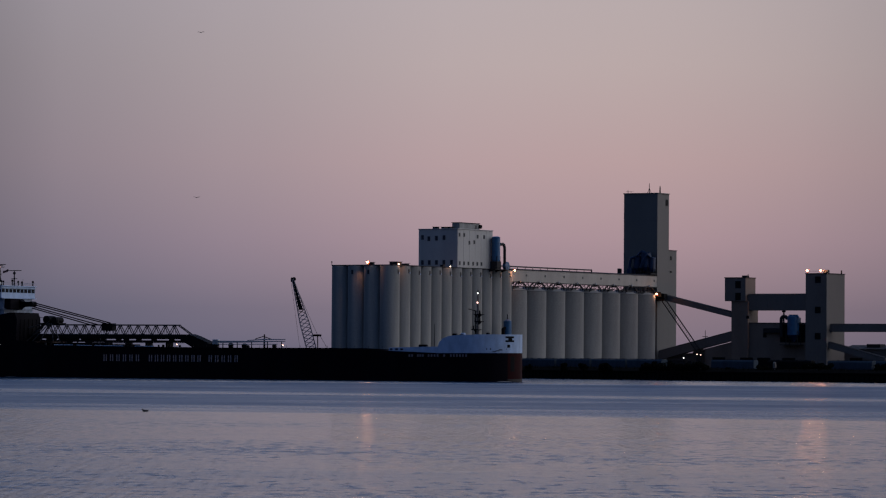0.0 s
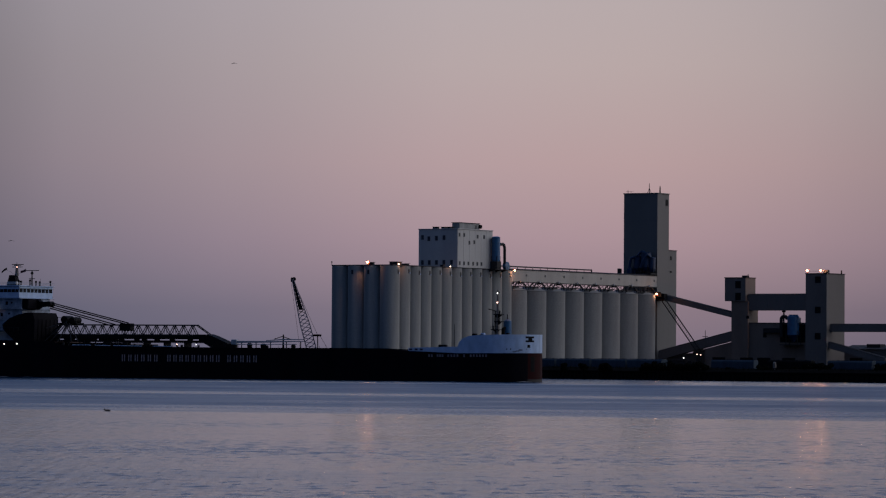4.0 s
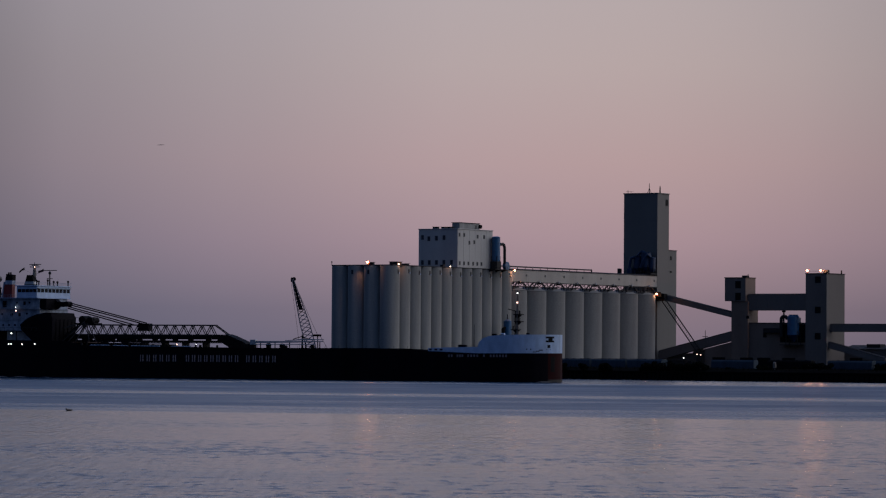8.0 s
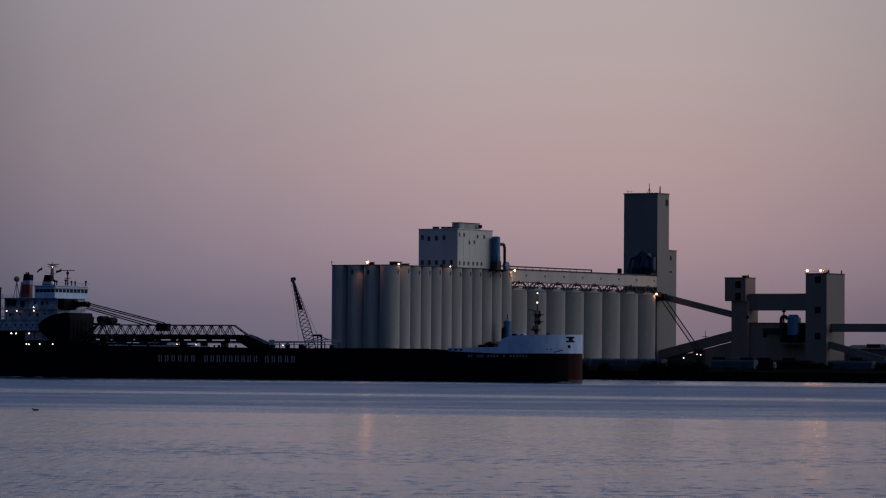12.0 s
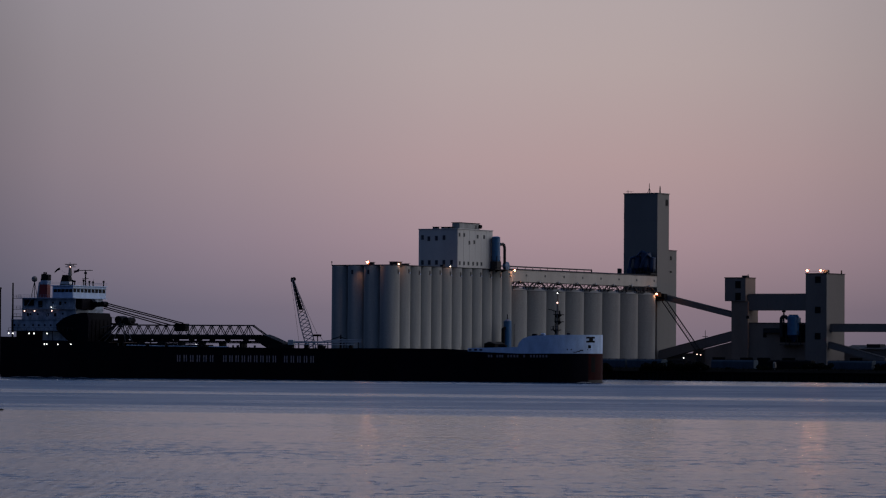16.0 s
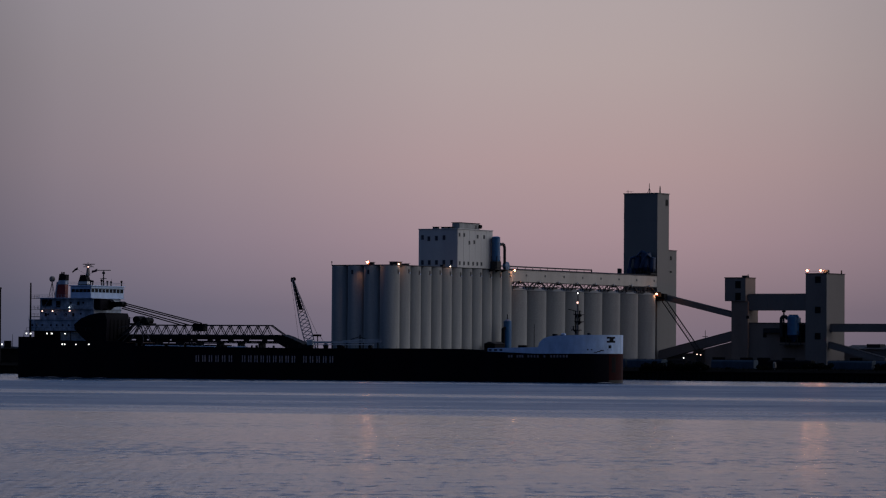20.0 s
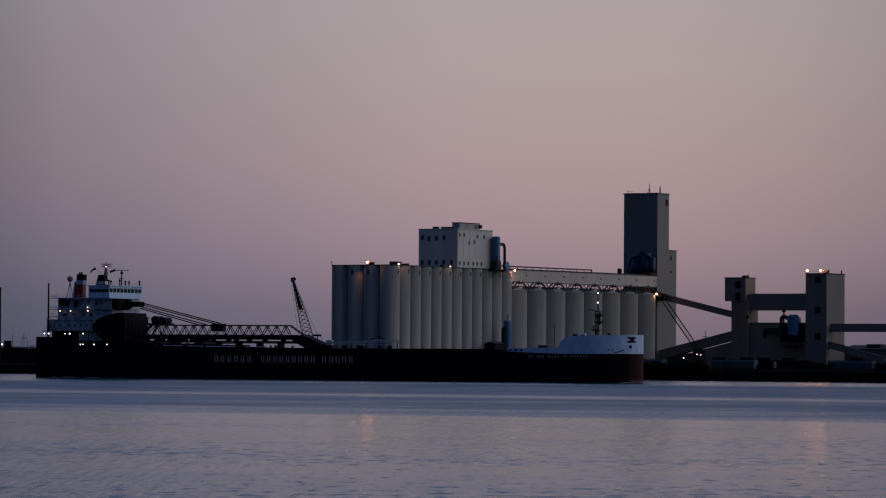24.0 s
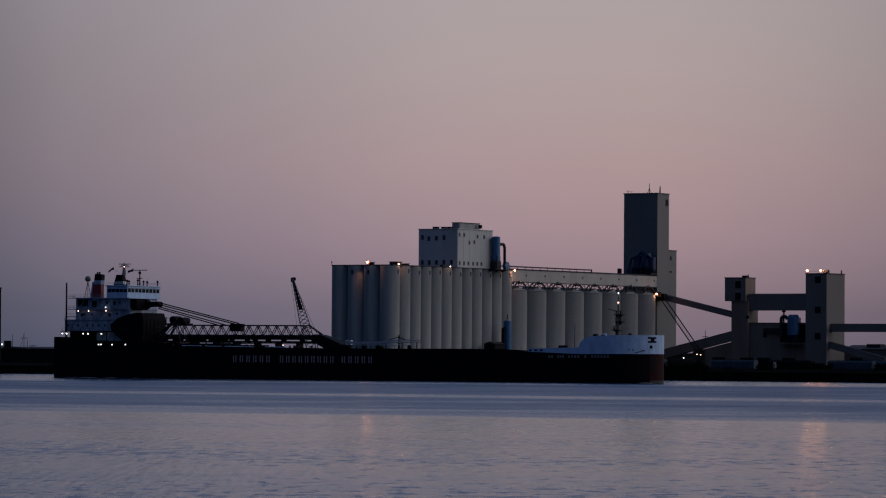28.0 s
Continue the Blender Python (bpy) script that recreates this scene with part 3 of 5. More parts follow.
part("drop", tube(B(), (0.6, 157.5, 45.4), (0.6, 157.5, 43.9), 0.28, n=10), STEEL, pipe)
for k in range(12):
    part("stand", boxed(0.5, 0.7, 90 + k * 6.1, 90.2 + k * 6.1, 43.9, 45.1), STEEL, pipe)

# ---------------------------------------------------------------- workhouse tower
tower = thing("workhouse_tower", SITE, "tall grey-clad grain workhouse tower", "tower")
TX0, TX1, TY0, TZ1 = -14.8, 2.0, 212.6, 80.0
part("shaft", boxed(TX0, TX1, TY0, 223.2, GROUND, TZ1, bev=0.06), CLAD_TOWER, tower)
part("coping", boxed(TX0 - 0.3, TX1 + 0.3, TY0 - 0.3, 223.6, TZ1, TZ1 + 0.4, bev=0.08), CLAD_TOWER, tower)
part("side_wing", boxed(-9, TX1 - 0.05, 223.2, 230.4, GROUND, 55.3, bev=0.06), CLAD_TOWER, tower)
part("wing_coping", boxed(-9.2, TX1 + 0.15, 223.2, 230.7, 55.3, 55.6), ROOFING, tower)
part("corner_trim", boxed(TX1 - 0.05, TX1 + 0.08, TY0 - 0.08, TY0 + 0.35, GROUND, TZ1), FRAME, tower)
tw = window(tower, face_e1(TX1 + 0.03, 221.0, 76.3), 2.2, 3.0, lit=BLACK)
window_again(tw, face_e1(TX1 + 0.03, 225.0, 52.0) @ Matrix.Diagonal((0.5, 1, 0.6, 1)))
window_again(tw, face_e1(TX1 + 0.03, 225.0, 46.0) @ Matrix.Diagonal((0.6, 1, 0.3, 1)))
for z in (20, 36, 52, 68):
    part("floor_band", boxed(TX0, TX1 + 0.03, TY0 - 0.04, TY0 - 0.005, z, z + 0.18), FRAME, tower)
for x, y, h, r in ((-13.9, 2, 1.6, 0.12), (-12.4, 2, 1.2, 0.1), (0.5, 5, 3.2, 0.36), (-3.2, 2, 4.2, 0.2)):
    part("roof_pole", tube(B(), (x, TY0 + y, TZ1 + 0.4), (x, TY0 + y, TZ1 + 0.4 + h), r, r * 0.6, n=8), STEEL, tower)
part("guard_rail", boxed(-14.2, -10.5, TY0 + 1, TY0 + 1.08, TZ1 + 1.2, TZ1 + 1.28), STEEL, tower)
bm = B()
for s in (-1, 1):
    tube(bm, (-3.2 + s * 1.0, TY0 + 2, TZ1 + 0.4), (-3.2, TY0 + 2, TZ1 + 2.6), 0.1, n=6)
part("aerial_stay", bm, STEEL, tower)
# blue collectors and their ducts standing on the gallery roof against the tower
for x, r, z1 in ((-6.2, 2.0, 52.6), (-2.0, 2.3, 54.4), (1.0, 1.4, 52.2)):
    dust_collector(SITE @ pose(x, 210.0, 0), r, 45.0, z1, "deep blue cyclone dust collector against the tower wall", duct=False, paint=NAVY)
part("collector_deck", boxed(-14.8, 2.2, 206.5, 212.5, 44.5, 45.0), STEEL, tower)
for pts in (((-2.0, 209.0, 54.2), (-3.6, 208.6, 54.6), (-5.6, 208.6, 52.6), (-7.0, 209.0, 49.4), (-7.6, 209.4, 45.0)),
            ((-6.2, 207.9, 52.4), (-8.4, 207.8, 51.6), (-9.2, 208.0, 48.4), (-8.6, 208.0, 45.0)),
            ((1.0, 208.6, 52.0), (-0.2, 207.8, 53.2), (-2.0, 207.6, 51.0), (-3.4, 207.6, 47.6))):
    bm = B()
    for q0, q1 in zip(pts, pts[1:]):
        tube(bm, q0, q1, 0.6, n=10)
        ball(bm, q1, 0.6, 10, 6)
    part("duct", bm, NAVY, tower)
part("fan_box", boxed(-10.4, -8.0, 207.6, 210.4, 45.0, 47.2, bev=0.2), NAVY, tower)
part("corner_cabinet", boxed(-14.7, -13.2, 206.8, 208.2, 45.0, 47.2, bev=0.1), STEEL, tower)
part("rail", boxed(-14.8, 2.2, 206.5, 206.6, 46.0, 46.1), STEEL, tower)

# ---------------------------------------------------------------- right-hand transfer buildings
rt = thing("transfer_tower", SITE, "square concrete transfer tower with three dark openings", "tower")
part("shaft", boxed(75, 85, 211.3, 228.7, GROUND, 44.5, bev=0.06), CLAD_DARK, rt)
part("coping", boxed(74.8, 85.2, 211.1, 228.9, 44.5, 44.8), ROOFING, rt)
rw = window(rt, face_e2(80.9, 211.27, 42.0), 3.0, 3.0, lit=BLACK)
for z in (29.1, 17.9):
    window_again(rw, face_e2(80.9, 211.27, z))
part("roof_post", tube(B(), (84, 227.5, 44.8), (84, 227.5, 46.3), 0.3, n=8), STEEL, rt)
part("lamp_rail", boxed(75.2, 84.0, 212.0, 212.1, 45.6, 45.7), STEEL, rt)
part("roof_hut", boxed(82.5, 84.5, 213, 215, 44.8, 46.2), STEEL, rt)
part("corner_trim", boxed(84.95, 85.08, 211.22, 211.6, GROUND, 44.5), FRAME, rt)

st = thing("sampling_tower", SITE, "stepped concrete tower with an overhanging top room", "tower")
part("shaft", boxed(39.0, 47.0, 212.0, 221.5, GROUND, 32.9, bev=0.06), HALLBROWN, st)
part("top_room", boxed(36.1, 46.2, 211.3, 220.6, 32.9, 42.9, bev=0.06), CLAD_DARK, st)
part("coping", boxed(35.9, 46.4, 211.1, 220.8, 42.9, 43.2), ROOFING, st)
sw = window(st, face_e2(42.6, 211.27, 40.0), 3.0, 3.4, lit=BLACK)
window_again(sw, face_e2(42.6, 211.27, 34.9))
window_again(sw, face_e2(47.0, 211.97, 26.0) @ Matrix.Diagonal((0.5, 1, 0.4, 1)))
part("roof_vent", boxed(43.5, 46.0, 213, 215, 43.2, 44.0, bev=0.05), STEEL, st)
part("roof_pole", tube(B(), (46.0, 214, 43.2), (46.0, 214, 44.6), 0.15, n=8), STEEL, st)

br = thing("link_bridge", SITE, "enclosed grey conveyor bridge between the two towers", "conveyor bridge")
part("body", boxed(46.2, 75.0, 213.0, 217.0, 28.9, 35.8, bev=0.05), CLAD_DARK, br)
part("roof", prism(B(), [(212.8, 35.8), (217.2, 35.8), (215, 36.2)], 46.3, 74.9, "x"), ROOFING, br)
for k in range(1, 6):
    part("panel_joint", boxed(46.2 + k * 4.8 - 0.05, 46.2 + k * 4.8 + 0.05, 212.94, 213.0, 29.0, 35.8), FRAME, br)

low = thing("loading_hall", SITE, "flat-roofed grey loading hall between the towers", "industrial hall")
part("wall", boxed(47.0, 75.0, 213.4, 226.0, GROUND, 23.4, bev=0.06), HALLBROWN, low)
part("coping", boxed(46.9, 75.1, 213.2, 226.2, 23.4, 23.7), ROOFING, low)
part("annexe", prism(B(), [(25.4, GROUND), (39.0, GROUND), (39.0, 15.4), (25.4, 12.2)], 213.4, 222.0), HALLBROWN, low)
# no recess is cut: its shade is a flat black sheet on the wall
part("recess", boxed(62.0, 74.6, 213.3, 213.39, 15.2, 22.9), BLACK, low)
part("low_wing", prism(B(), [(4.0, GROUND), (25.4, GROUND), (25.4, 12.2), (18.0, 12.0), (17.0, 10.4), (4.0, 9.6)], 217.6, 222.0), CLAD_DARK, low)
part("side_duct", boxed(54.6, 63.0, 211.6, 213.3, 19.2, 21.3, bev=0.15), STEEL, low)
part("side_opening", boxed(53.8, 55.4, 213.3, 213.39, 17.3, 19.6), BLACK, low)
for x in (29.2, 43.4, 51.0, 63.0):
    d = part("loading_door", boxed(x, x + 6.2, 211.9 if x == 43.4 else 213.28, 212.0 if x == 43.4 else 213.38, GROUND, 8.6), BLACK, low)
    for q in range(4):
        part("slat", boxed(x + 0.1, x + 6.1, 211.84 if x == 43.4 else 213.22, 211.89 if x == 43.4 else 213.27, GROUND + 0.3 + q * 1.3, GROUND + 1.4 + q * 1.3), BLACK, d)
hop = thing("blue_hopper", SITE @ pose(69.2, 211.2, 0), "square blue dust hopper on a dark steel frame", "hopper")
part("bin", tube(B(), (0, 0.2, 18.4), (0, 0.2, 26.2), 2.55, n=24), BLUE, hop)
part("bin_shoulder", tube(B(), (0, 0.2, 26.2), (0, 0.2, 26.9), 2.55, 1.9, n=24), BLUE, hop)
for z in (20.6, 23.4):
    part("hoop", tube(B(), (0, 0.2, z), (0, 0.2, z + 0.15), 2.62, n=24), BLUE, hop)
part("side_box", boxed(2.4, 3.4, -0.6, 0.6, 23.6, 25.8, bev=0.08), GALV, hop)
part("cone", tube(B(), (0, 0.2, 15.4), (0, 0.2, 18.4), 0.6, 2.5, n=24), NAVY, hop)
bm = B()
prev = None
for q in range(9):
    a = math.pi * q / 8
    p = Vector((-4.3 + 1.4 * math.cos(a), 0, 25.0 + 1.4 * math.sin(a)))
    if prev is not None:
        tube(bm, prev, p, 0.75, n=8)
    prev = p
tube(bm, prev, (prev.x, 0, 17.5), 0.75, n=8)
part("duct", bm, STEEL, hop)
for x in (-2.7, 2.7):
    for y in (-1.3, 1.8):
        part("leg", boxed(x - 0.15, x + 0.15, y - 0.15, y + 0.15, 14.3, 20.0), STEEL, hop)
part("platform", boxed(-5.5, 4.0, -2.0, 2.2, 14.0, 14.3), STEEL, hop)
part("lid", tube(B(), (0, 0.2, 26.9), (0, 0.2, 27.1), 2.0, n=24), STEEL, hop)
ch = thing("roof_flue", SITE @ pose(62.3, 216, 0), "short dark steel flue on the hall roof", "flue")
part("pipe", tube(B(), (0, 0, 23.7), (0, 0, 28.2), 0.35, n=10), STEEL, ch)
part("cowl", tube(B(), (0, 0, 28.2), (0, 0, 28.9), 0.9, 0.7, n=12), STEEL, ch)


def sloped(name, p, q, w, h, material, label, category, ribs=6):
    """An enclosed conveyor from p to q: a boxed body with ribs and a ridge."""
    p, q = Vector(p), Vector(q)
    t = thing(name, SITE @ Matrix.Translation(p) @ (q - p).to_track_quat("X", "Z").to_matrix().to_4x4(), label, category)
    ln = (q - p).length
    part("body", boxed(0, ln, -w / 2, w / 2, -h / 2, h / 2, bev=0.05), material, t)
    part("roof", prism(B(), [(-w / 2 - 0.15, h / 2), (w / 2 + 0.15, h / 2), (0, h / 2 + 0.35)], 0, ln, "x"), ROOFING, t)
    for k in range(1, ribs):
        part("rib", boxed(ln * k / ribs - 0.06, ln * k / ribs + 0.06, -w / 2 - 0.05, -w / 2, -h / 2, h / 2), FRAME, t)
    return t


sloped("inclined_conveyor", (1.9, 215, 35.2), (39.2, 214.2, 26.9), 2.6, 2.3, CLAD_DARK, "enclosed grey conveyor sloping down from the tower", "conveyor")
sloped("inclined_conveyor", (1.9, 216, 9.3), (39.2, 214.2, 18.0), 2.8, 3.9, CLAD_DARK, "enclosed brown conveyor sloping up from the ground", "conveyor")
sloped("inclined_conveyor", (85, 214, 14.2), (112, 213, 7.6), 2.2, 2.6, CLAD_DARK, "enclosed grey conveyor sloping down to the ground", "conveyor")
sloped("level_conveyor", (85, 216, 21.4), (175, 216, 21.4), 2.4, 3.2, CLAD_DARK, "long level conveyor on trestle legs", "conveyor", ribs=14)
for k in range(5):
    tr = thing("trestle", SITE @ pose(120 + k * 13, 216, 0), "steel trestle leg under the conveyor", "trestle", "conveyor trestles")
    for s in (-1, 1):
        part("leg", tube(B(), (0, s * 2.2, GROUND), (0, s * 1.0, 19.8), 0.2, n=6), STEEL, tr)
    part("brace", tube(B(), (0, -1.8, 8), (0, 1.2, 17), 0.12, n=6), STEEL, tr)
ladder = thing("stair_truss", SITE @ pose(0, 0, 0), "steep dark lattice stair against the tower", "stair")
bm = B()
a, b2 = Vector((5.2, 211.0, 33.2)), Vector((23.5, 211.0, 10.0))
for off in (0.0, 1.3):
    tube(bm, a + Vector((off, 0, off)), b2 + Vector((off, 0, off)), 0.27, n=6)
part("stringer", bm, STEEL, ladder)
for k in range(26):
    p = a.lerp(b2, (k + 0.5) / 26)
    part("tread", tube(B(), p, p + Vector((1.3, 0, 1.3)), 0.08, n=5), STEEL, ladder)
part("foot", boxed(22.8, 25.2, 210.4, 211.6, GROUND, 10.2), STEEL, ladder)
part("head_bracket", boxed(1.9, 6.6, 210.5, 213.5, 33.0, 36.2), BLACK, ladder)


bk = thing("bulk_shed", SITE @ pose(120, 236, GROUND), "long low dark storage shed behind the conveyors", "shed")
part("wall", boxed(-40, 60, 0, 24, 0, 9.4, bev=0.06), CLAD_DARK, bk)
part("roof", prism(B(), [(-0.8, 9.4), (24.8, 9.4), (12, 11.2)], -40.5, 60.5, "x"), ROOFING, bk)
part("roof_vent", boxed(-30, -23.5, 4, 9, 10.0, 11.6, bev=0.1), STEEL, bk)
part("head_gable", prism(B(), [(-21, 9.6), (-5, 9.6), (-5, 12.6), (-14, 12.9)], 2, 20), GALV, bk)
for k in range(8):
    part("bay_door", boxed(-36 + k * 12, -30 + k * 12, -0.08, 0.02, 0, 5.5), BLACK, bk)


# ---------------------------------------------------------------- floodlights of the dock
def flood(x, y, z, power, big=0.55, material=WARM, post=1.2, beam=(0.9, -1.3, -0.2), shield=False, aim=None):
    t = thing("floodlight", SITE @ pose(x, y, z), "lit sodium floodlight on a short post", "floodlight", "dock floodlights")
    part("post", tube(B(), (0, 0, -post), (0, 0, -big), 0.09, n=6), STEEL, t)
    part("lamp", ball(B(), (0, -0.1, 0), big * (0.8 if material is WARM else 0.85)), material, t)
    # a glowing disc is added as the orange halo round the lamp
    if material is WARM:
        halo = part("reflector", tube(B(), (0, 0.35, 0), (0, 0.1, 0), big * 1.0, big * 1.4, n=20), HALO, t, "glowing orange disc that paints the lamp halo")
        halo.matrix_basis = pose(0, 0, 0, 0, 0, 32)
    part("hood", tube(B(), (0, 0, big * 0.8), (0, 0, big * 0.8 + 0.25), big * 1.1, big * 0.5, n=12), STEEL, t)
    # added plate, no part of the dock: blocks the beam towards the conveyor
    if shield:
        part("back_shield", boxed(-1.0, 1.8, 0.6, 0.68, -1.3, 0.9, bev=0.02), BLACK, t, "black plate added to keep the beam off the conveyor")
    lt = new("flood_beam", bpy.data.lights.new("flood_beam", "SPOT" if aim else "POINT"))
    lt.data.energy, lt.data.color, lt.data.shadow_soft_size = power, (1.0, 0.43, 0.22), 0.5
    at = SITE @ Vector((x + beam[0], y + beam[1], z + beam[2]))
    lt.matrix_world = Matrix.Translation(at)
    if aim:
        lt.data.spot_size, lt.data.spot_blend = radians(179), 1.0
        lt.matrix_world = look(at, SITE @ Vector((x + beam[0] + aim[0], y + beam[1] + aim[1], z + beam[2] + aim[2])))


flood(-7.4, -4.6, 44.8, 2700, 0.55, WARM, 1.4, (0.5, -0.8, 0.1), aim=(0.54, -0.84, -0.2))
# added spot without a lamp body: puts the lit streak on the second silo
wash = new("flood_beam", bpy.data.lights.new("flood_beam", "SPOT"))
wash.data.energy, wash.data.color, wash.data.shadow_soft_size = 950, (1.0, 0.43, 0.22), 0.3
wash.data.spot_size, wash.data.spot_blend = radians(56), 1.0
wash.matrix_world = look(SITE @ Vector((-8.6, -4.9, 44.5)), SITE @ Vector((-12.6, -3.4, 37.0)))
flood(3.9, 0.4, 44.1, 330, 0.34, WARM2, 0.4, (0.5, 1.1, 0.1))
flood(4.1, 38.2, 44.0, 70, 0.3, WARM2, 0.4)
flood(4.4, 87.6, 43.6, 600, 0.36, WARM, 0.6, (0.5, -0.6, -1.6))
flood(4.6, 207.6, 36.0, 450, 0.45, WARM, 1.0, (0.7, -0.8, -0.6), True)
flood(76.0, 211.0, 45.9, 3900, 0.5, WARM, 1.1, (0, 1.6, 0.7))
flood(82.3, 211.0, 45.9, 3900, 0.5, WARM, 1.1, (0, 1.6, 0.7))

# ---------------------------------------------------------------- lake freighter
TH, SPEED, SX0, SY0 = 25.213, 1.8, -175.492, 1375.456
CT, SN = math.cos(radians(TH)), math.sin(radians(TH))


def ship_pose(t):
    return pose(SX0 + SPEED * t * CT, SY0 - SPEED * t * SN, 0, 0, 0, -TH)


ship = thing("lake_freighter", ship_pose(0), "long black self-unloading lake freighter with white bow and house", "ship")


def half(s):
    """Half breadth of the hull at s metres from the stern."""
    if s < 16:
        return 10.2 + 1.7 * math.sin(math.pi / 2 * s / 16)
    if s > 206:
        k = min(1.0, (s - 206) / 16.3)
        return 11.9 * max(0.0, 1 - k ** 2.5) ** 0.56
    return 11.9


def steps(a, b, n):
    return [a + (b - a) * i / n for i in range(n + 1)]


def side_strip(bm, ss, lo, hi, thick=0.14):
    """Plating with thickness on both sides between the heights lo(s) and hi(s)."""
    for sgn in (-1, 1):
        prev = None
        for s in ss:
            y = max(half(s), 0.02)
            yi = max(y - thick, 0.0)
            row = [bm.verts.new((s, sgn * a, z)) for a, z in ((y, lo(s)), (y, hi(s)), (yi, hi(s)), (yi, lo(s)))]
            if prev:
                for a, b in ((0, 1), (1, 2), (2, 3)):
                    f = (prev[a], row[a], row[b], prev[b])
                    bm.faces.new(f if sgn < 0 else tuple(reversed(f)))
            prev = row
    return bm


def piece(points):
    """A line through (s, z) points."""
    def f(s):
        for (a, za), (b, zb) in zip(points, points[1:]):
            if s <= b:
                return za + (zb - za) * max(0, (s - a)) / (b - a)
        return points[-1][1]
    return f


BLACKTOP = piece([(0, 14.0), (3, 13.8), (12, 12.9), (43, 12.5), (48, 11.1), (110, 10.6), (165, 10.8), (179, 10.0), (198, 9.3), (226, 9.5)])
WHITETOP = piece([(180, 11.0), (197.9, 11.45), (198.4, 12.9), (199.7, 14.2), (202, 15.0), (205, 15.25), (212, 15.5), (226, 15.6)])
RAKE = [0, 1, 2, 4, 6, 9, 12, 16, 24, 34, 43, 48, 60, 80, 100, 120, 140, 160, 179, 188, 198]
BOWS = [203, 205, 207, 209, 211, 213, 215, 217, 217.8, 218.6, 219.1, 219.7, 220.1, 220.4]
TIP = [220.4, 220.6, 220.8, 221, 221.4, 221.7, 221.95, 222.1, 222.23, 222.3]
bm = side_strip(B(), RAKE + BOWS, lambda s: -1.5, BLACKTOP)
a, b_, c_, d_ = [bm.verts.new(p) for p in ((0, -10.2, -1.5), (0, 10.2, -1.5), (0, 10.2, 14.0), (0, -10.2, 14.0))]
bm.faces.new((a, d_, c_, b_))
hull = part("hull", bm, HULL, ship, "black painted steel hull plating")
bm = side_strip(B(), TIP, lambda s: 0.9, BLACKTOP)
bow = part("bow_plating", bm, HULLRED, ship, "rust-red painted stem")
bm = side_strip(B(), TIP, lambda s: -1.5, lambda s: 0.9)
part("stem_foot", bm, SCRAPED, ship, "scraped grey plating at the stem foot")
bm = side_strip(B(), [180, 185, 191, 197.9, 198.1, 198.4, 199.0, 199.7, 200.8, 202] + BOWS[1:] + TIP[1:], BLACKTOP, WHITETOP)
part("forecastle", bm, SHIPWHITE, ship, "white painted forecastle bulwark")


def deck(bm, ss, z):
    lo = [(s, -half(s) + 0.15) for s in ss]
    hi = [(s, half(s) - 0.15) for s in reversed(ss) if half(s) > 0.3]
    return prism(bm, lo + hi, z - 0.2, z, "z")


part("main_deck", deck(B(), [1, 4, 8, 16, 60, 120, 179, 198, 203, 207, 211], 9.0), DECKRED, ship)
part("forecastle_deck", deck(B(), [202.2, 207, 211, 214, 217, 219, 220.5, 221.4], 14.3), DECKRED, ship)
part("poop_deck", deck(B(), [1, 4, 8, 16, 30, 42], 12.3), DECKRED, ship)
part("forecastle_bulkhead", boxed(201.9, 202.2, -11.6, 11.6, 9.0, 14.3), SHIPWHITE, ship)
# rubbing strake, draught ladder marks, anchor
for s0, s1 in ((48, 90), (90, 132), (132, 174)):
    part("sheer_strake", boxed(s0, s1, -12.02, -11.9, 10.15, 10.3), HULL, ship)
bm = B()
tube(bm, (213.0, -9.9, 6.2), (212.7, -10.4, 3.6), 0.25, n=8)
box(bm, 211.4, 214.0, -10.75, -10.2, 3.2, 3.8, bev=0.1)
part("anchor", bm, BLACK, ship)

# company lettering on the side as plain upright bars, a pair to a character
SLOTS = [71.1 + 2.54 * k for k in range(6)] + [88.9 + 2.36 * k for k in range(9)] + [112.1 + 2.48 * k for k in range(5)]
lb = None
for s in SLOTS:
    for d in (0.1, 1.0):
        m = pose(s + d, -11.95, 5.65)
        if lb is None:
            lb = part("letter_bar", boxed(0, 0.36, -0.03, 0.03, 0.1, 2.4), SHIPGREY, ship, "faded white hull lettering bar")
            lb.matrix_basis = m
        else:
            again(lb, m)
bm = boxed(0, 0.62, -0.03, 0.03, 0, 0.85)
nb = part("name_bar", bm, NAMEGREY, ship, "small faded name bar")
slots = [187.3, 188.3, 190.4, 191.3, 192.2, 194.3, 195.4, 196.5, 197.6, 200.0, 202.4, 203.5, 204.6, 205.7, 206.8, 207.9]
nb.matrix_basis = pose(slots[0], -11.95, 8.0)
for s in slots[1:]:
    again(nb, pose(s, -half(s) - 0.05, 8.0 + (s - 186) * 0.005))
# white and black house mark and small marks at the bow
def bow_patch(s0, s1, z0, z1, proud=0.06):
    """Paint or plate on the near side of the bow, bent to the hull's curve."""
    bm, prev = B(), None
    for s_ in steps(s0, s1, 10):
        y_ = -half(s_)
        row = [bm.verts.new((s_, y_ - o, z)) for o, z in ((proud, z0), (proud, z1), (-0.03, z1), (-0.03, z0))]
        if prev:
            for a, b in ((0, 1), (1, 2), (2, 3), (3, 0)):
                bm.faces.new((prev[a], row[a], row[b], prev[b]))
        else:
            bm.faces.new(row)
        prev = row
    bm.faces.new(list(reversed(prev)))
    bmesh.ops.recalc_face_normals(bm, faces=bm.faces)
    return bm


